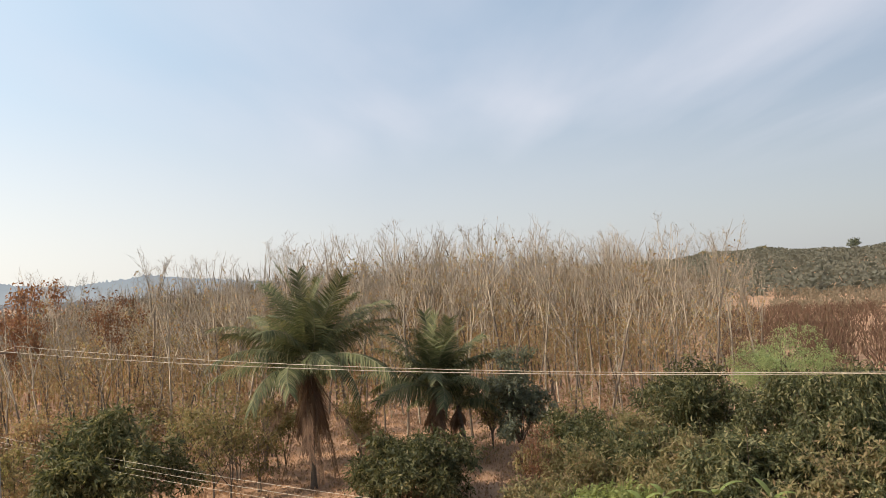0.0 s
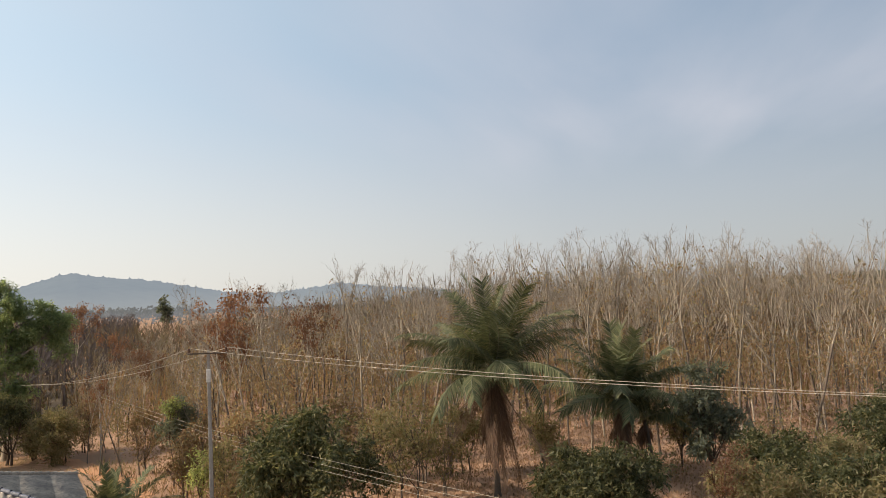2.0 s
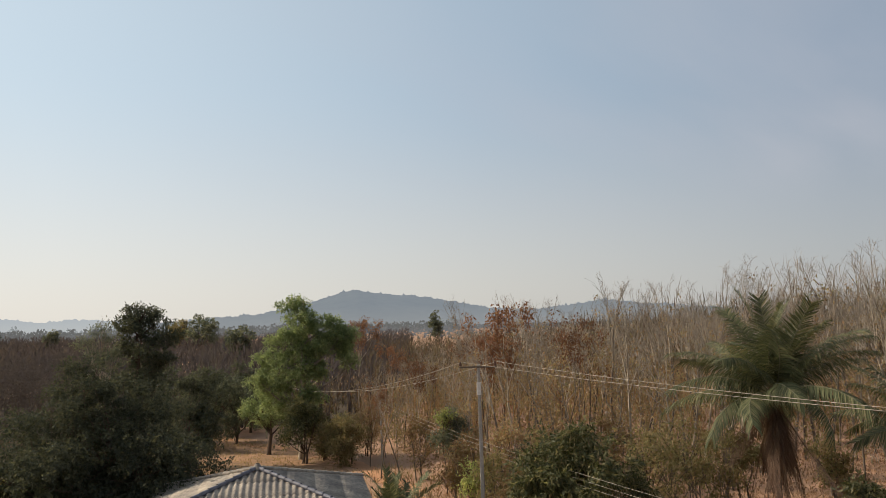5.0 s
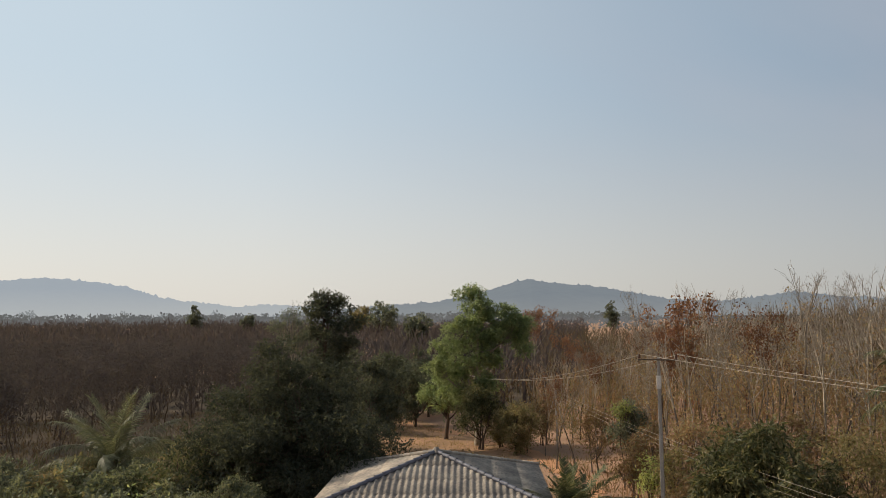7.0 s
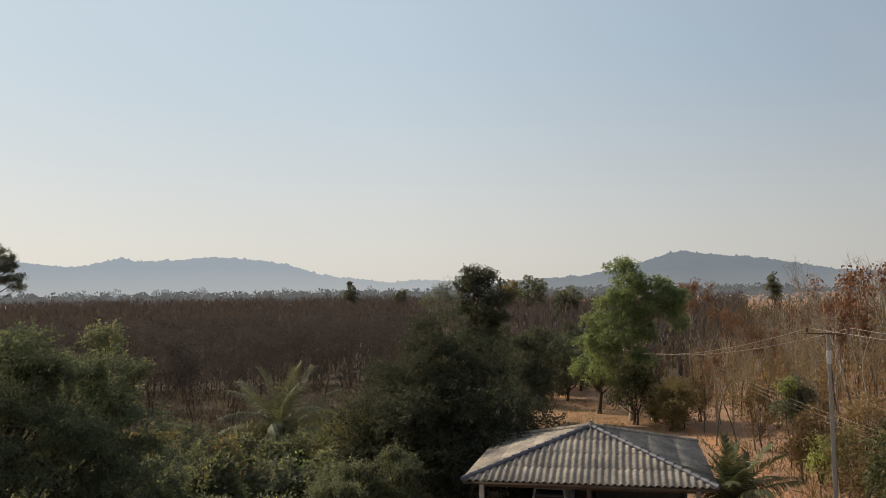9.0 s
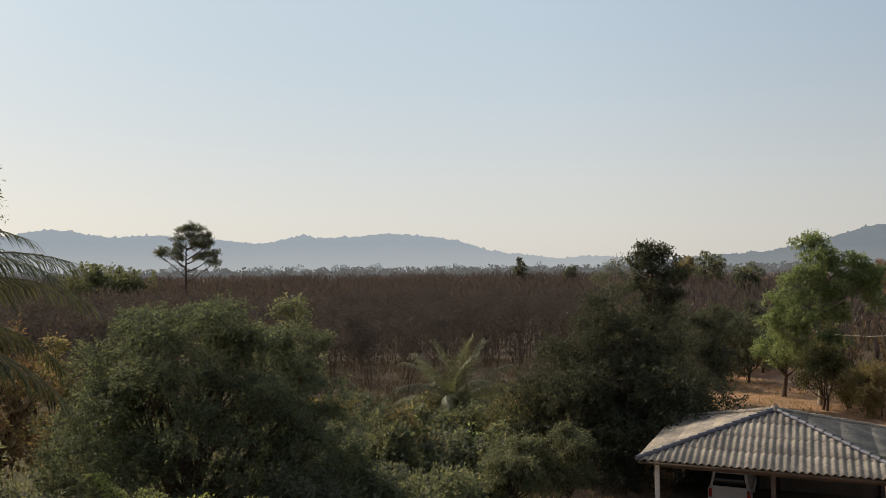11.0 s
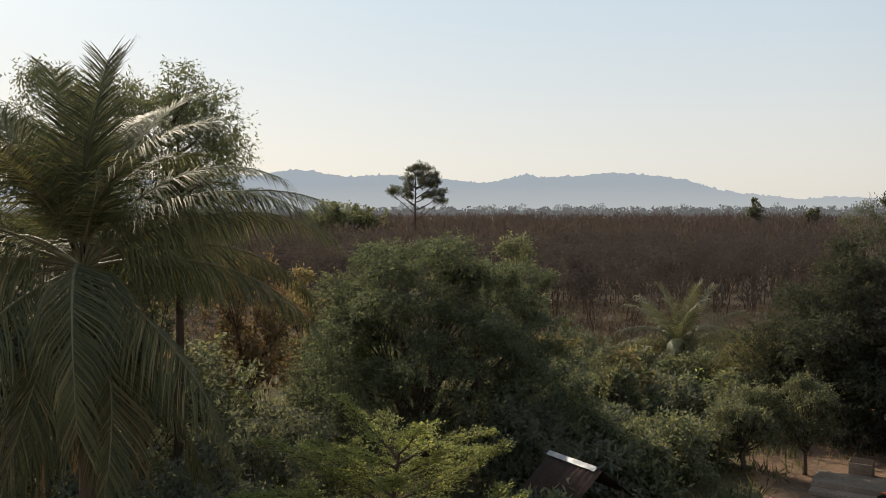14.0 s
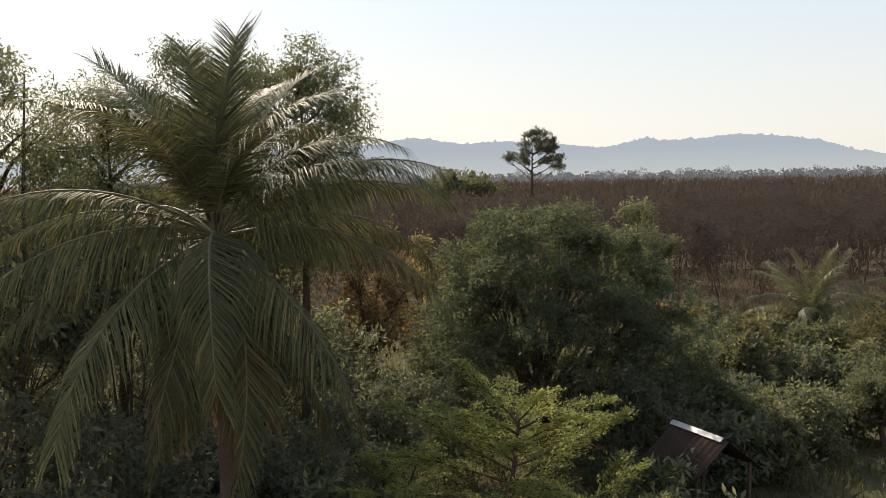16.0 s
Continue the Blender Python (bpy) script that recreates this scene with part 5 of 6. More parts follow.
# far single trees that stand above the woods
for k, (a, d, top, low, w, m, label) in enumerate((
        (31.1, 190, 12.3, 5.8, 3.6, M_LEAF_DARK, "dark single tree above the woods"), (46.7, 200, 12.8, 5.5, 7.5, M_LEAF_DARK, "round dull tree above the woods"),
        (48.2, 205, 12.2, 6.0, 6.0, M_LEAF_OLIVE, "half-bare tree above the woods"), (44.3, 150, 9.8, 3.0, 5.5, M_LEAF_DARK, "round dark tree above the woods"),
        (59.1, 250, 13.8, 6.0, 5.0, M_LEAF_DARK, "dark single tree above the woods"), (55.8, 260, 10.9, 5.0, 5.0, M_LEAF_DARK, "low dark tree above the woods"),
        (87.6, 165, 11.0, 3.5, 8.0, M_LEAF_FEATHER, "dull green treetops above the brown wood"), (86.2, 168, 11.9, 3.5, 7.0, M_LEAF_FEATHER, "dull green treetops above the brown wood"), (84.9, 166, 10.9, 3.5, 7.5, M_LEAF_FEATHER, "dull green treetops above the brown wood"),
        (-26.4, 600, 24.8, 19.0, 9.0, M_LEAF_DARK, "dark single tree on the low hill"), (-21.0, 600, 23.6, 19.0, 8.0, M_LEAF_OLIVE, "small tree on the low hill"), (-17.5, 600, 22.6, 18.5, 7.0, M_LEAF_OLIVE, "small tree on the low hill"))):
    x, y, _ = at(a, d)
    g = float(ground_height(x, y))
    leafy_tree("far_tree", (x, y, g), top - g, w, max(low - g, 0.5), m, M_BARK_DARK, 260 + k, label, "tree", "far single trees", 8, 520, 8, 0.15 * w ** 0.5, 0.12 * w ** 0.5, 0.18, 0.2, puff=0.55, flat=1.0, spread=0.05 * w)
x, y, _ = at(81.5, 150)
leafy_tree("lone_tree", (x, y, float(ground_height(x, y))), 17.8, 10.0, 7.0, M_LEAF_DARK, M_BARK_DARK, 280, "lone tall tree with layered airy crown above the wood", "tree", "", 0, 2600, 12, 0.2, 0.1, 0.3, 0.0, flat=0.5, spread=0.3, clump=1.1, leader=True,
           lobe_list=[(0.4, 0, 17.2, 1.2), (1.9, 0.4, 16.7, 1.1), (-1.0, 0, 16.4, 1.2), (2.8, 0, 15.5, 1.2), (0.6, -0.5, 15.5, 1.5), (-1.9, 0.3, 15.0, 1.2), (3.2, 0, 14.1, 1.3), (0.9, 0.6, 14.0, 1.5), (-1.5, 0, 13.5, 1.3), (-3.8, 0, 12.9, 1.5), (-2.2, 0.5, 12.0, 1.4), (3.8, 0, 12.5, 1.4), (1.6, -0.4, 12.2, 1.3), (4.2, 0, 11.0, 1.2), (-5.0, 0, 12.5, 0.9)])

# ---- left: garden trees below the camera ----
leafy_tree("round_tree", tuple(at(81, 28)), 8.1, 8.4, 0.2, M_LEAF_ROUND, M_BARK_DARK, 250, "large round dark green tree, sunlit on top", "tree", "", 24, 12500, 19, 0.088, 0.042, 0.3, 0.4, puff=0.33, spread=0.22, clump=0.7, flat=0.66, dome=True, lateral=0.2, cap=1.1, core=0.06,
           lobe_list=[(3.2, 0, 4.7, 1.6), (4.2, -0.3, 3.4, 1.5), (4.9, 0, 2.0, 1.4), (3.0, -1.5, 2.6, 1.6), (2.5, 0.3, 6.0, 1.4), (-3.1, -0.5, 3.0, 1.5), (-1.0, 0, 7.2, 1.2), (0.5, 0.3, 7.1, 1.1), (3.8, -1.6, 1.4, 1.3)])
leafy_tree("dark_tree", tuple(at(74.4, 41)), 7.9, 3.2, 1.0, M_LEAF_LIFTED, M_BARK_DARK, 251, "narrow dark tree behind the round one", "tree", "", 12, 1300, 13, 0.17, 0.06, 0.14, 0.3, puff=0.38)
leafy_tree("orange_leaved_tree", tuple(at(92.6, 38)), 7.1, 5.0, 0.4, M_LEAF_RUST, M_BARK_DARK, 252, "tree with withering orange leaves", "tree", "", 14, 1200, 12, 0.17, 0.08, 0.12, 0.3, puff=0.34)
leafy_tree("orange_leaved_tree", tuple(at(89.4, 42)), 6.2, 3.4, 1.0, M_LEAF_OLIVE, M_BARK_DARK, 253, "tree with withering orange leaves", "tree", "", 10, 700, 12, 0.17, 0.08, 0.1, 0.3, puff=0.34)
FEATHER = "tall airy tree with drooping pale green leaves"
leafy_tree("feathery_tree", tuple(at(97.6, 25)), 13.3, 4.2, 6.0, M_LEAF_FEATHER, M_BARK_DARK, 254, FEATHER, "tree", "airy trees", 22, 5200, 14, 0.098, 0.032, 0.15, 0.5, puff=0.36, spread=0.22, clump=0.8, flat=0.9, leader=True, lateral=0.22, core=0.25)
leafy_tree("feathery_tree", tuple(at(103.2, 26)), 13.2, 4.4, 6.0, M_LEAF_FEATHER, M_BARK_DARK, 255, FEATHER, "tree", "airy trees", 22, 5200, 14, 0.098, 0.032, 0.15, 0.5, puff=0.36, spread=0.22, clump=0.8, flat=0.9, leader=True, lateral=0.22, core=0.25)
leafy_tree("feathery_tree", tuple(at(109.8, 26)), 11.9, 4.6, 4.0, M_LEAF_FEATHER, M_BARK_DARK, 256, FEATHER, "tree", "airy trees", 22, 5200, 14, 0.098, 0.032, 0.15, 0.5, puff=0.36, spread=0.22, clump=0.8, flat=0.9, leader=True, lateral=0.22, core=0.25)
leafy_tree("feathery_tree", tuple(at(115.5, 24)), 12.6, 5.4, 3.0, M_LEAF_FEATHER, M_BARK_DARK, 257, FEATHER, "tree", "airy trees", 22, 5200, 14, 0.098, 0.032, 0.15, 0.5, puff=0.36, spread=0.22, clump=0.8, flat=0.9, leader=True, lateral=0.22, core=0.25)
leafy_tree("dark_tree", tuple(at(100, 27)), 8.0, 5.4, 0.3, M_LEAF_DARK, M_BARK_DARK, 258, "shaded dark tree behind the palm", "tree", "shaded trees", 14, 1500, 13, 0.18, 0.07, 0.14, 0.3, puff=0.36)
leafy_tree("dark_tree", tuple(at(109, 24)), 8.8, 5.8, 0.3, M_LEAF_DARK, M_BARK_DARK, 259, "shaded dark tree behind the palm", "tree", "shaded trees", 14, 1500, 13, 0.18, 0.07, 0.14, 0.3, puff=0.36)
leafy_tree("dark_tree", tuple(at(117, 22)), 8.8, 6.0, 0.3, M_LEAF_DARK, M_BARK_DARK, 290, "shaded dark tree behind the palm", "tree", "shaded trees", 14, 1500, 13, 0.18, 0.07, 0.14, 0.3, puff=0.36)
leafy_tree("garden_bush", tuple(at(92.5, 24)), 3.6, 4.2, 0.1, M_LEAF_DARK, M_BARK_DARK, 291, "shaded bush under the trees", "bush", "garden bushes", 12, 1200, 12, 0.15, 0.055, 0.07, 0.3, puff=0.42, stems=3)
leafy_tree("garden_bush", tuple(at(98, 20)), 3.0, 4.4, 0.1, M_LEAF_DARK, M_BARK_DARK, 292, "shaded bush under the trees", "bush", "garden bushes", 12, 1200, 12, 0.15, 0.055, 0.07, 0.3, puff=0.42, stems=3)
leafy_tree("garden_bush", tuple(at(108, 19)), 2.6, 4.4, 0.1, M_LEAF_DARK, M_BARK_DARK, 293, "shaded bush under the trees", "bush", "garden bushes", 12, 1000, 12, 0.15, 0.055, 0.07, 0.3, puff=0.42, stems=3)


def tiered_tree(place, h, reach, seed, boughs=16):
    """A small spreading tree: long boughs at uneven heights, each a flat, layered spray of little leaves."""
    rng = np.random.default_rng(seed)
    root = thing("tiered_tree", place, "small spreading tree with tiers of bright leafy boughs", "tree", "tiered trees")
    wood = Soup()
    tp, _ = wander(rng, (0, 0, -0.1), (0, 0, 1), h * 0.78, 6, 0.07, 0.03)
    wood.tube(tp, np.linspace(0.1, 0.03, 7), 7)
    part("trunk", wood, M_BARK_DARK, root, smooth=True)
    for b in range(boughs):
        s, rib = Soup(), Soup()
        u = (b + 0.5) / boughs
        z = h * (0.3 + 0.46 * u)
        a = b * 2.4 + rng.normal(0, 0.25)
        L = reach * (1.08 - 0.55 * u) * rng.uniform(0.8, 1.15)
        start = np.array([np.interp(z, tp[:, 2], tp[:, 0]), np.interp(z, tp[:, 2], tp[:, 1]), z])
        line, _ = wander(rng, start, (math.cos(a), math.sin(a), 0.3 + 0.4 * u), L, 8, 0.06, -0.03)
        rib.tube(line, np.linspace(0.032, 0.005, 9), 4)
        lp, lw = [], []
        count = int(15 * L)
        for k in range(count):
            t = 0.14 + 0.86 * (k + rng.uniform(0, 1)) / count
            j = min(int(t * 8), 7)
            p = line[j] + (line[j + 1] - line[j]) * (t * 8 - j)
            out = (line[j + 1] - line[j]) / np.linalg.norm(line[j + 1] - line[j])
            side = np.cross(out, (0, 0, 1)) * (1 if k % 2 else -1)
            way = out * rng.uniform(0.6, 1.0) + side * rng.uniform(0.35, 1.0) + (0, 0, rng.normal(0.06, 0.13))
            tl = (0.22 + 0.26 * L * (1.05 - t)) * rng.uniform(0.6, 1.2)
            m = 34
            q = rng.uniform(0, 1, (m, 1)) ** 0.8
            tip = p + way * tl * q - np.array([0, 0, 0.16]) * tl * q ** 2
            lp.append(tip + rng.normal(0, 0.055, (m, 3)) * (1, 1, 0.5))
            lw.append(way + rng.normal(0, 0.7, (m, 3)) * (1, 1, 0.5))
            rib.tube([p, p + way * tl - np.array([0, 0, 0.16]) * tl], [0.008, 0.003], 3)
        lp, lw = np.concatenate(lp), np.concatenate(lw)
        s.leaves(lp, lw, 0.075, 0.042, rng, face=rng.normal(0, 0.45, (len(lp), 3)) + (0, 0, 1))
        ob = part("bough", rib, M_BARK_DARK, root)
        stuffed(part("foliage", s, M_LEAF_LIME, ob))
    return root


tiered_tree(tuple(at(83.6, 18.3)), 5.0, 3.5, 294, 22)
tiered_tree(tuple(at(79.0, 17.4)), 3.0, 2.3, 295, 12)
tiered_tree(tuple(at(89.5, 18.6)), 2.9, 2.2, 296, 10)
leafy_tree("garden_bush", tuple(at(75.5, 25)), 3.4, 3.6, 0.1, M_LEAF_DARK, M_BARK_DARK, 296, "shaded bush under the trees", "bush", "garden bushes", 12, 1100, 12, 0.15, 0.055, 0.07, 0.3, puff=0.42, stems=3)
leafy_tree("garden_shrub", tuple(at(59.8, 30.5)), 3.1, 2.6, 0.9, M_LEAF_LIFTED, M_BARK_DARK, 297, "small round tree, bright green on top", "shrub", "small round trees", 14, 2200, 14, 0.09, 0.034, 0.1, 0.6, puff=0.36, cap=1.1, lateral=0.22, flat=0.65)
leafy_tree("garden_shrub", tuple(at(56.2, 31)), 3.3, 2.1, 0.9, M_LEAF_LIFTED, M_BARK_DARK, 298, "small round tree, bright green on top", "shrub", "small round trees", 12, 1700, 14, 0.09, 0.034, 0.08, 0.6, puff=0.4, cap=1.1, lateral=0.22, flat=0.65)
leafy_tree("garden_bush", tuple(at(64.6, 29)), 2.1, 3.4, 0.1, M_LEAF_LIFTED, M_BARK_DARK, 299, "low dark green garden bush", "bush", "garden bushes", 13, 1300, 13, 0.13, 0.05, 0.07, 0.3, puff=0.42, stems=2)
leafy_tree("garden_shrub", tuple(at(68, 33)), 3.1, 2.1, 0.3, M_LEAF_LIFTED, M_BARK_DARK, 310, "upright bush with bright leaves", "shrub", "", 9, 700, 12, 0.17, 0.06, 0.06, 0.0, puff=0.4, stems=2)
leafy_tree("garden_bush", tuple(at(62.5, 42)), 2.4, 3.2, 0.1, M_LEAF_LIFTED, M_BARK_DARK, 311, "low dark green garden bush", "bush", "garden bushes", 11, 800, 12, 0.15, 0.055, 0.06, 0.3, puff=0.42, stems=2)
leafy_tree("garden_bush", tuple(at(70.5, 40)), 2.2, 4.0, 0.1, M_LEAF_LIFTED, M_BARK_DARK, 312, "low dark green garden bush", "bush", "garden bushes", 11, 900, 12, 0.15, 0.055, 0.06, 0.3, puff=0.42, stems=2)

for k, (a, d, h, w, m) in enumerate(((70.4, 17.6, 2.0, 2.8, M_LEAF_DARK), (73.5, 19.5, 2.4, 2.6, M_LEAF_LIFTED), (66.5, 26, 2.0, 2.6, M_LEAF_LIFTED), (71.5, 29, 3.2, 3.0, M_LEAF_LIFTED), (67, 38, 2.6, 3.2, M_LEAF_OLIVE), (60.5, 36, 2.3, 3.0, M_LEAF_LIFTED), (58.6, 41, 3.6, 4.0, M_LEAF_OLIVE),
                              (62.0, 31, 1.5, 2.2, M_LEAF_LIFTED), (69.0, 30, 2.4, 3.0, M_LEAF_DARK), (71.5, 35, 2.6, 3.4, M_LEAF_DARK), (68.6, 43, 2.4, 3.6, M_LEAF_DARK), (71.0, 49, 2.2, 3.6, M_LEAF_DARK), (66.0, 42, 2.4, 3.2, M_LEAF_LIFTED), (63.5, 36, 2.2, 3.0, M_LEAF_DARK), (69.5, 25, 2.0, 2.8, M_LEAF_DARK), (86, 33, 3.4, 4.4, M_LEAF_DARK), (96, 31, 4.6, 4.6, M_LEAF_LIFTED), (104, 21, 4.2, 4.4, M_LEAF_DARK), (113, 19, 4.4, 4.6, M_LEAF_DARK), (94, 18, 2.2, 3.2, M_LEAF_LIFTED), (72, 47, 2.2, 3.4, M_LEAF_OLIVE), (65.5, 47, 2.0, 3.0, M_LEAF_OLIVE), (101, 35, 6.5, 5.0, M_LEAF_RUST), (98, 44, 6.4, 4.6, M_LEAF_OLIVE), (112, 33, 7.4, 6.0, M_LEAF_DARK), (118.5, 29, 7.6, 6.0, M_LEAF_DARK), (106, 36, 7.2, 6.0, M_LEAF_LIFTED), (115, 44, 7.4, 6.0, M_LEAF_OLIVE))):
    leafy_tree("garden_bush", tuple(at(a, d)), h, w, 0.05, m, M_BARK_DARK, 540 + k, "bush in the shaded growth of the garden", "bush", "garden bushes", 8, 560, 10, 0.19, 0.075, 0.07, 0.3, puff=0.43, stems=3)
# ---- undergrowth ----
rng = np.random.default_rng(77)
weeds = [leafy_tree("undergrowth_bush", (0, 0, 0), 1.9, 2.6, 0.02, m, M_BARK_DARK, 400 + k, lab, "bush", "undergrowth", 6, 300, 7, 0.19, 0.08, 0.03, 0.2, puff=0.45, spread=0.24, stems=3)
         for k, (m, lab) in enumerate(((M_LEAF_DARK, "shaded dark green undergrowth bush"), (M_LEAF_WEED, "straggly olive and straw-coloured weeds"), (M_LEAF_LIFTED, "green undergrowth bush of the garden"), (M_LEAF_GREEN, "fresh green undergrowth bush of the garden")))]
spots, az, d = scatter(rng, 57, 120, 14, 52, 19)
for k, ((x, y), a, dist) in enumerate(zip(spots, az, d)):
    if dist < 23 and 66 < a < 75 or (a < 66 and dist < 33) or (66 < a < 73 and dist > 42):
        continue
    put(weeds[int(rng.choice(4, p=(0.4, 0.3, 0.2, 0.1)))], (x, y, 0), rng.uniform(0, 360), rng.uniform(0.5, 1.15))
for k, w in enumerate(weeds):
    w.matrix_basis = pose(*at(100 + 6 * k, 34))
dry = [leafy_tree("dry_undergrowth", (0, 0, 0), 2.2, 2.2, 0.05, m, M_BARK_PALE, 410 + k, lab, "bush", "plantation undergrowth", 5, 90, 7, 0.17, 0.07, 0.03, 0.3, puff=0.45, spread=0.28, stems=4)
       for k, (m, lab) in enumerate(((M_LEAF_RUST, "thin undergrowth with withered brown leaves"), (M_LEAF_OLIVE, "thin yellow-green undergrowth between the trunks"), (M_LEAF_BROWN, "thin undergrowth with withered orange leaves")))]
spots, az, d = scatter(rng, -16, 35, 38, 66, 21)
for (x, y), a, dist in zip(spots, az, d):
    if dist < np.interp(a, [-18, -14, 8, 14, 20, 27, 31, 33.5], [50, 44, 40, 38, 38, 39, 44, 55]):
        continue
    if a < 8 and rng.random() < 0.4:
        continue
    put(dry[int(rng.choice(3))], (x, y, 0), rng.uniform(0, 360), rng.uniform(0.4, 1.25))
for k, w in enumerate(dry):
    w.matrix_basis = pose(*at(16 + 3.5 * k, 44))


def tufts(name, spots, seed, material, label, blades=9, h=0.4, wd=0.035, spread=0.25):
    """Grass and weeds: blades in tufts, one mesh."""
    r = np.random.default_rng(seed)
    s = Soup()
    k = np.repeat(np.arange(len(spots)), blades)
    z = ground_height(spots[:, 0], spots[:, 1])
    p = np.stack([spots[k, 0], spots[k, 1], z[k] + 0.02], 1) + r.normal(0, spread, (len(k), 3)) * (1, 1, 0)
    w = r.normal(0, 0.45, (len(k), 3)) + (0, 0, 1)
    w[:, 2] = np.abs(w[:, 2])
    s.leaves(p, w, h, wd, r)
    return tagged(part(name, s, material), label, "grass", kind="stuff")


spots, az, d = scatter(rng, 57, 122, 14, 60, 0.55)
tufts("weeds", spots, 51, M_LEAF_WEED, "weeds and rank grass under the garden trees", 9, 0.55, 0.05, 0.35)
spots, az, d = scatter(rng, 37, 57, 33, 74, 0.6)
keep = (d < np.interp(az, [37, 38.6, 41, 44, 48, 53, 57], [52, 57, 65, 73, 74, 58, 42])) & (d > np.interp(az, [37, 51, 52, 57], [39, 39, 32, 27]))
tufts("dry_grass", spots[keep], 52, M_GRASS_DRY, "short dry grass on the clearing", 7, 0.24, 0.035, 0.3)
spots, az, d = scatter(rng, -18, 31, 28, 66, 0.16)
tufts("fallen_leaves", spots, 53, M_FALLEN, "dry fallen leaves and stalks on the earth", 5, 0.16, 0.07, 0.4)
spots, az, d = scatter(rng, 46, 102, 52, 84, 0.7)
tufts("dead_grass", spots, 54, M_MIXED, "dead grass and weeds under the young trees", 8, 0.45, 0.05, 0.4)
spots, az, d = scatter(rng, 30, 37, 34, 56, 1.3)
tufts("dry_grass", spots, 55, M_GRASS_DRY, "short dry grass along the dirt track", 7, 0.2, 0.03, 0.3)

spots, az, d = scatter(rng, 28, 37, 32, 54, 1.6)
tufts("dry_weeds", spots, 56, M_THICKET, "knee-high withered weeds beside the dirt track", 12, 0.6, 0.05, 0.35)

# ---- car port ----
PORT = pose(-22.3, 23.85, 0, 0, 0, 40.4)  # its front faces the camera's side: local -y


def car_port():
    root = new("car_port")
    root.matrix_basis = PORT
    tagged(root, "open car port with a four-sided grey cement-sheet roof", "car port")
    half, eave, apex = 4.2, 2.63, 3.86
    pitch, amp = 0.23, 0.035

    for side in range(4):
        turn = pose(0, 0, 0, 0, 0, 90 * side)
        n = math.floor(2 * half / pitch)
        for row in range(4):  # four courses of corrugated sheet on each slope, each lapping the one below
            s = Soup()
            y0, y1 = -half + row * half / 4, -half + (row + 1.06) * half / 4
            xs = np.arange(-half, half + 1e-6, pitch / 6)
            w0, w1 = -y0, max(-y1, 0.0)
            ok = xs[np.abs(xs) <= w0 + 1e-6]
            z = lambda y: eave + (apex - eave) * (y + half) / half
            top, bot = [], []
            for xx in ok:
                ya = y0
                yb = min(y1, -abs(xx))
                if yb <= ya + 0.004:
                    yb = ya + 0.004
                wave = amp * math.cos(2 * math.pi * xx / pitch) + 0.02 - 0.004 * row
                bot.append((xx, ya, z(ya) + wave + 0.022))
                top.append((xx, yb, z(yb) + wave))
            v = np.array(bot + top)
            m = len(ok)
            i = np.arange(m - 1)
            k = 2 * m
            s.add(np.concatenate([v, v - np.array([0, 0, 0.012])]), np.concatenate([np.stack([i, i + 1, m + i + 1, m + i], 1), np.stack([k + i, k + m + i, k + m + i + 1, k + i + 1], 1), np.stack([i, k + i, k + i + 1, i + 1], 1)]))
            ob = part("roof_sheet", s, M_TILE, root)
            ob.matrix_basis = turn
        # hip cap along the corner, in short lapping pieces
        for k in range(16):
            a, b = k / 16, (k + 1.12) / 16
            pa = Vector((-half + half * a, -half + half * a, eave + (apex - eave) * a + 0.075))
            pb = Vector((-half + half * b, -half + half * b, eave + (apex - eave) * b + 0.055))
            c = Soup()
            c.tube([pa, pb], [0.085, 0.07], 8)
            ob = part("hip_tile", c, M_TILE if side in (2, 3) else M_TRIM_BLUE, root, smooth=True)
            ob.matrix_basis = turn
        f = Soup()
        f.box((-half + 0.06, -half + 0.06, eave - 0.11), (half - 0.06, -half + 0.1, eave - 0.03))
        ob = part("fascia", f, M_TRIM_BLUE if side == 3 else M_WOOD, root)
        ob.matrix_basis = turn
    cap = bmesh.new()
    bmesh.ops.create_cone(cap, segments=10, radius1=0.2, radius2=0.09, depth=0.2)
    ob = part("apex_cap", cap, M_TILE, root)
    ob.matrix_basis = pose(0, 0, apex + 0.11)
    for px in (-3.6, 0.05, 3.6):
        for py in (-3.6, 3.6):
            ob = part("post", bevelled((0.15, 0.15, eave), 0.012, 1, (px, py, eave / 2)), M_WHITE if py < 0 and px < 0 else (M_CONCRETE if py < 0 and px > 1 else M_WOOD), root)
    for py in (-3.6, 3.6):
        part("beam", bevelled((7.5, 0.1, 0.18), 0.01, 1, (0, py, eave - 0.2)), M_WOOD, root)
    for k in range(9):
        part("rafter", bevelled((0.06, 7.4, 0.1), 0.008, 1, (-3.4 + k * 0.85, 0, eave - 0.06)), M_WOOD, root)
    back = bevelled((7.4, 0.12, 2.2), 0.01, 1, (0, 3.75, 1.1))
    part("back_wall", back, M_WOOD, root, "dark boarded back wall")
    part("floor_pad", bevelled((8.0, 8.0, 0.12), 0.02, 1, (0, 0, 0.06)), M_FLOOR, root, "packed earth, toned dark for the shade under the roof")


car_port()


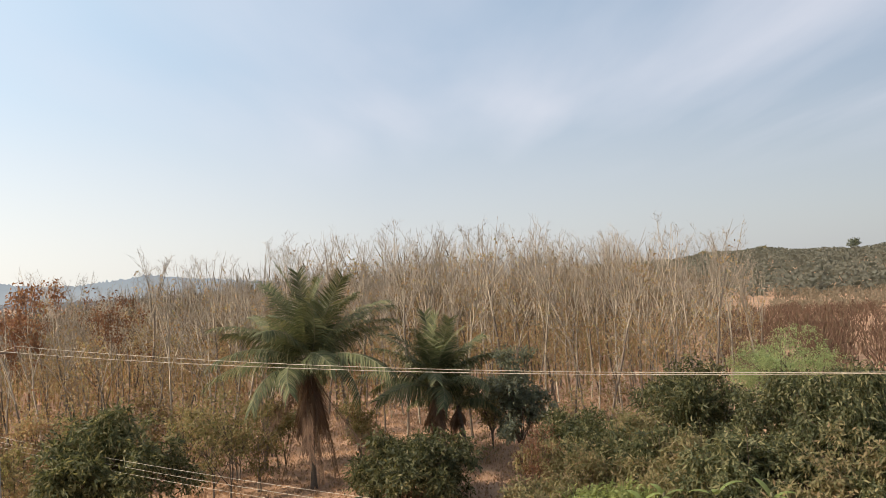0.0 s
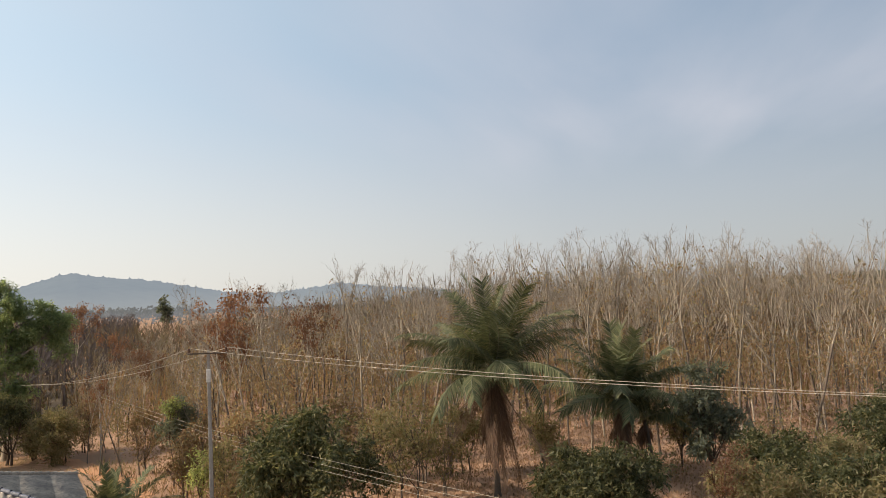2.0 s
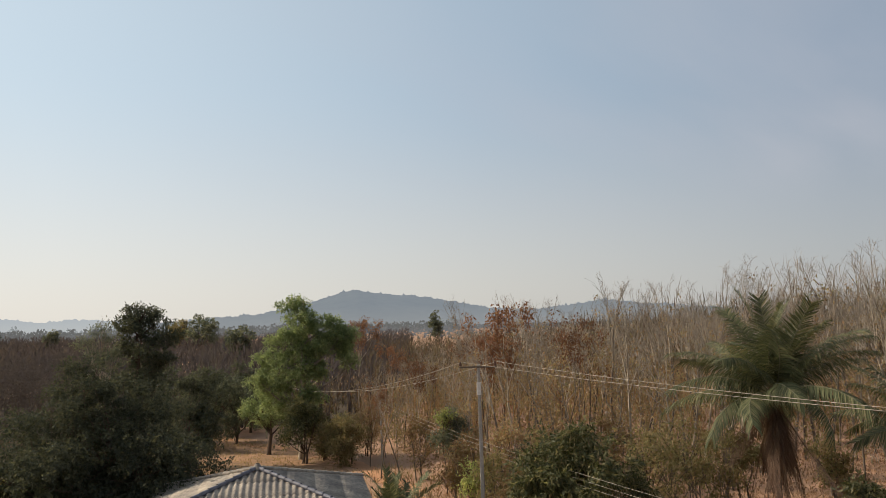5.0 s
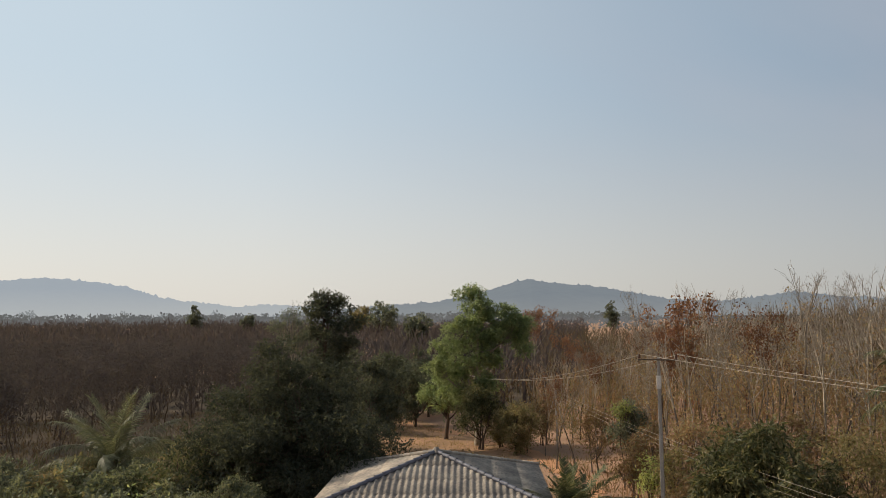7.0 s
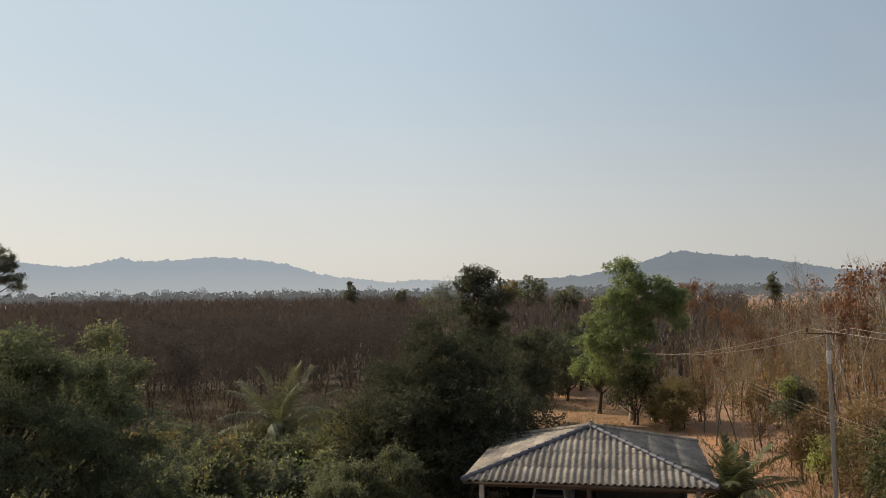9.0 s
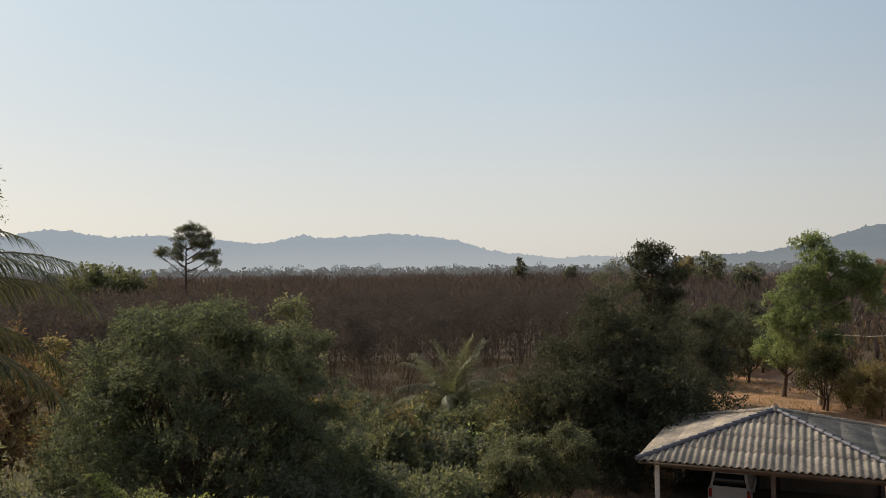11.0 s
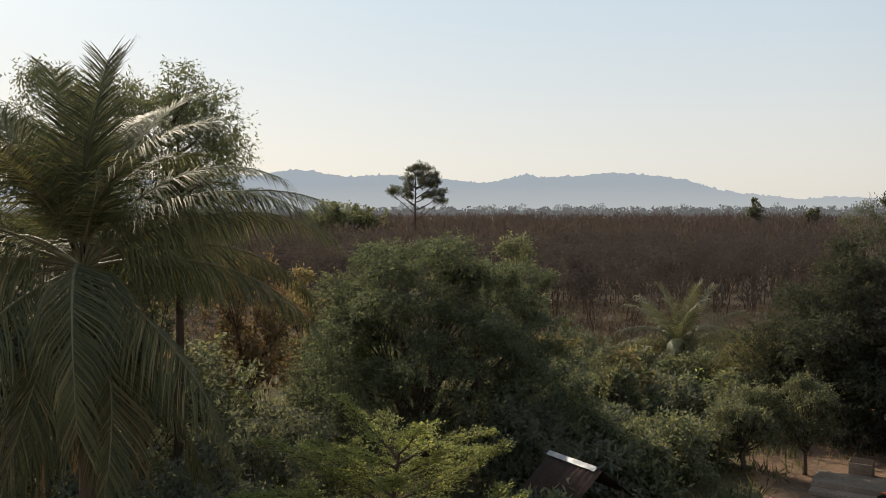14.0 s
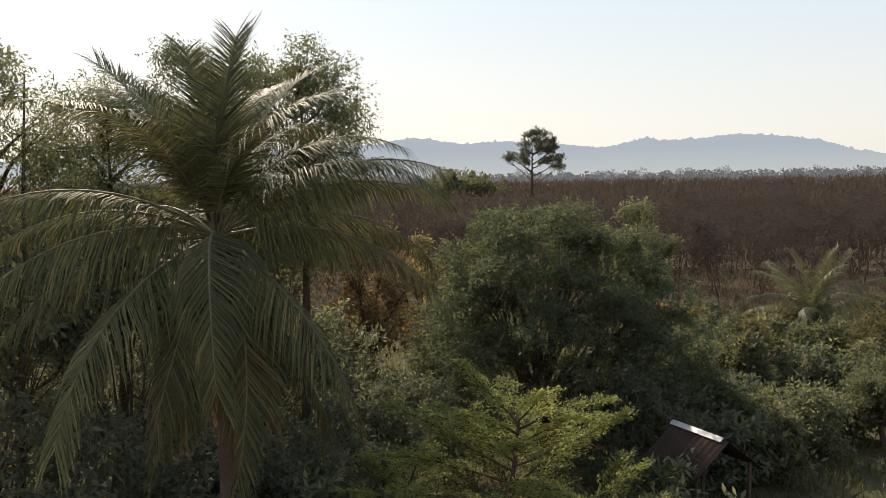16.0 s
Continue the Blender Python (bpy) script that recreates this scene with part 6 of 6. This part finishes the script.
def parked_car(m):
    """A pale car, tail towards -y."""
    root = new("car")
    root.matrix_basis = m
    tagged(root, "white estate car parked tail outwards under the roof", "car")
    bm = bevelled((1.68, 4.9, 0.55), 0.07, 2, (0, 0, 0.66))
    body = part("body", bm, M_CAR, root)
    cab = bmesh.new()
    prof = [(-2.42, 0.92), (-2.22, 1.60), (0.75, 1.66), (1.35, 0.98)]
    ring = []
    for y, z in prof:
        w = 0.78 if z < 1.2 else 0.64
        ring.append((cab.verts.new((-w, y, z)), cab.verts.new((w, y, z))))
    for (a, b), (c, d) in zip(ring, ring[1:]):
        cab.faces.new((a, b, d, c))
    cab.faces.new([r[0] for r in ring])
    cab.faces.new([r[1] for r in reversed(ring)])
    cab.faces.new((ring[0][1], ring[0][0], ring[-1][0], ring[-1][1]))
    bmesh.ops.recalc_face_normals(cab, faces=cab.faces)
    bmesh.ops.bevel(cab, geom=list(cab.edges), offset=0.05, segments=2, affect="EDGES")
    part("cab", cab, M_CAR, root)
    s = Soup()
    s.add([(-0.66, -2.425, 1.0), (0.66, -2.425, 1.0), (0.55, -2.265, 1.52), (-0.55, -2.265, 1.52), (-0.66, -2.405, 1.0), (0.66, -2.405, 1.0), (0.55, -2.245, 1.52), (-0.55, -2.245, 1.52)],
          [(0, 1, 2, 3), (7, 6, 5, 4), (0, 4, 5, 1), (3, 2, 6, 7)])
    part("rear_window", s, M_GLASS, root)
    for px in (-0.8, 0.8):
        part("tail_lamp", bevelled((0.14, 0.06, 0.34), 0.02, 1, (px * 0.92, -2.46, 0.75)), M_RED_LENS, root)
    part("tailgate", bevelled((1.36, 0.06, 0.5), 0.02, 1, (0, -2.47, 0.8)), M_CAR, root)
    part("number_plate", bevelled((0.36, 0.02, 0.14), 0.004, 1, (0, -2.57, 0.52)), M_WHITE, root)
    part("bumper", bevelled((1.6, 0.14, 0.16), 0.03, 2, (0, -2.5, 0.42)), M_GLASS, root)
    for px in (-0.76, 0.76):
        for py in (-1.5, 1.5):
            w = bmesh.new()
            bmesh.ops.create_cone(w, segments=20, radius1=0.34, radius2=0.34, depth=0.22, cap_ends=True)
            bmesh.ops.rotate(w, cent=(0, 0, 0), matrix=Matrix.Rotation(radians(90), 3, "Y"), verts=w.verts)
            bmesh.ops.translate(w, vec=(px, py, 0.34), verts=w.verts)
            part("wheel", w, M_TYRE, root)


parked_car(PORT @ pose(-1.6, 1.9, 0.12) @ Matrix.Diagonal((0.9, 0.9, 0.9, 1)))

# ---- power poles and lines ----


def pole(place, h, top_w, bot_w, arm=0.0, arm_az=0.0, lean=0.0, label="grey concrete power pole"):
    root = thing("power_pole", place, label, "pole", "power poles", arm_az)
    s = Soup()
    bm = bmesh.new()
    r = []
    for z, w in ((-0.2, bot_w), (h, top_w)):
        off = -math.tan(radians(lean)) * z
        r.append([bm.verts.new((off + sx * w / 2, sy * w / 2, z)) for sx, sy in ((-1, -1), (1, -1), (1, 1), (-1, 1))])
    for i in range(4):
        k = (i + 1) % 4
        bm.faces.new((r[0][i], r[0][k], r[1][k], r[1][i]))
    bm.faces.new(r[1])
    bm.faces.new(r[0][::-1])
    bmesh.ops.bevel(bm, geom=list(bm.edges), offset=0.012, segments=1, affect="EDGES")
    part("shaft", bm, M_CONCRETE, root)
    if arm:
        off = -math.tan(radians(lean)) * h
        part("cross_arm", bevelled((arm, 0.05, 0.055), 0.008, 1, (off, -0.14, h - 0.08)), M_WOOD, root)
        for px in (-arm / 2 + 0.05, arm / 2 - 0.05):
            q = bmesh.new()
            bmesh.ops.create_cone(q, segments=10, radius1=0.05, radius2=0.035, depth=0.16, cap_ends=True)
            bmesh.ops.translate(q, vec=(off + px, -0.14, h + 0.05), verts=q.verts)
            part("insulator", q, M_INSULATOR, root)
        part("band", bevelled((top_w + 0.05, top_w + 0.05, 0.5), 0.01, 1, (off * 0.9, 0, h - 0.95)), M_WHITE, root, "pale painted band")
    return root


def cable(a, b, sag, r=0.009, label="thin pale power line", n=24):
    t = np.linspace(0, 1, n)[:, None]
    a, b = np.array(a), np.array(b)
    p = a + (b - a) * t
    p[:, 2] -= 4 * sag * (t * (1 - t))[:, 0]
    s = Soup()
    s.tube(p, np.full(n, r), 5)
    ob = part("power_line", s, M_WIRE)
    tagged(ob, label, "cable", "power lines")


P1 = at(28.2, 34)
pole(tuple(P1), 7.4, 0.11, 0.16, 1.5, 20.0, 0.4)
pole(tuple(at(34.9, 56)), 4.25, 0.09, 0.12, lean=1.5, label="short grey concrete pole beside the track")
pole(tuple(at(43.2, 80)), 5.2, 0.16, 0.2, label="grey concrete pole behind the trees")
pole(tuple(at(-32, 22)), 6.6, 0.16, 0.24, 1.5, 20.0)
AX = Vector((math.cos(radians(20)), math.sin(radians(20)), 0))
for k in (-0.7, 0.7):
    A = P1 + AX * k + Vector((0, 0, 7.52))
    cable(A, at(43.2, 80, 5.2) + AX * k * 0.4, 1.5)
    cable(A, at(-32, 22, 6.5) + AX * k * 0.25, 0.35)
for k in range(3):
    cable(at(34.9, 56, 4.1 - 0.22 * k), at(-6, 20, 3.4 - 0.22 * k), 0.5, 0.007)

# ---- hut and small things in the yard ----


def hut():
    root = thing("garden_hut", tuple(at(70.75, 21.2)), "small dark hut with a sheet roof and a bright ridge", "hut", "", 24)
    root.matrix_basis = root.matrix_basis @ Matrix.Diagonal((0.78, 0.85, 1, 1))
    for sgn in (-1, 1):
        s = Soup()
        xs = np.linspace(-1.2, 1.2, 41)
        wave = 0.02 * np.sin(np.arange(41) * np.pi / 2)
        low = np.stack([xs, np.full(41, sgn * 1.25), 1.95 + wave], 1)
        high = np.stack([xs, np.full(41, 0.0), 2.75 + wave], 1)
        v = np.concatenate([low, high, low - (0, 0, 0.01), high - (0, 0, 0.01)])
        i = np.arange(40)
        s.add(v, np.concatenate([np.stack([i, i + 1, i + 42, i + 41], 1), np.stack([82 + i, 123 + i, 124 + i, 83 + i], 1), np.stack([i, 82 + i, 83 + i, i + 1], 1)]))
        part("roof_sheet", s, M_RUST_SHADED, root, "rusty corrugated sheet, darkened for the backlit slope")
    r = Soup()
    r.add([(-1.25, -0.14, 2.72), (1.0, -0.14, 2.72), (1.0, 0, 2.81), (-1.25, 0, 2.81)], [(0, 1, 2, 3)])
    r.add([(-1.25, 0.14, 2.72), (1.0, 0.14, 2.72), (1.0, 0, 2.81), (-1.25, 0, 2.81)], [(3, 2, 1, 0)])
    part("ridge_cap", r, M_ZINC, root, "bright zinc ridge cap")
    for px in (-1.0, 1.0):
        for py in (-1.0, 1.0):
            s = Soup()
            s.tube([(px, py, -0.1), (px, py, 2.08)], [0.06, 0.05], 7)
            part("post", s, M_WOOD, root, smooth=True)
    part("platform", bevelled((2.1, 2.1, 0.08), 0.01, 1, (0, 0, 0.5)), M_WOOD, root)
    part("tie_beam", bevelled((2.2, 0.08, 0.1), 0.01, 1, (0, -1.0, 1.95)), M_WOOD, root)
    return root


hut()
bench = thing("concrete_platform", tuple(at(53.3, 30.0)), "low dusty concrete platform with a step in the yard", "platform", "", 48)
part("slab", bevelled((2.5, 1.5, 0.32), 0.03, 2, (0, 0, 0.14)), M_DUSTY, bench)
part("step", bevelled((2.5, 0.5, 0.16), 0.02, 2, (0, -1.0, 0.06)), M_DUSTY, bench)
tank = thing("water_trough", tuple(at(53.0, 31.6)), "square grey concrete trough behind the platform", "trough", "", 48)
bm = bevelled((0.75, 0.75, 0.55), 0.02, 1, (0, 0, 0.275))
top = [f for f in bm.faces if f.normal.z > 0.9]
bmesh.ops.inset_region(bm, faces=top, thickness=0.08, depth=-0.4)
part("basin", bm, M_DUSTY, tank)
# bike-like orange frame, built simply with two wheels in line
cart = thing("hand_cart", tuple(at(50.9, 28.6)), "small orange metal frame on two wheels, like a bike", "cart", "", 50)
s = Soup()
s.tube([(-0.5, 0, 0.45), (0.5, 0, 0.45)], [0.035, 0.035], 6)
s.tube([(-0.35, 0, 0.45), (-0.12, 0, 0.95)], [0.03, 0.03], 6)
s.tube([(0.5, -0.2, 0.3), (0.5, 0.2, 0.3)], [0.03, 0.03], 6)
part("frame", s, M_ORANGE, cart)
for px in (-0.45, 0.45):
    w = bmesh.new()
    bmesh.ops.create_cone(w, segments=16, radius1=0.2, radius2=0.2, depth=0.06, cap_ends=True)
    bmesh.ops.rotate(w, cent=(0, 0, 0), matrix=Matrix.Rotation(radians(90), 3, "X"), verts=w.verts)
    bmesh.ops.translate(w, vec=(px, 0, 0.2), verts=w.verts)
    part("wheel", w, M_TYRE, cart)
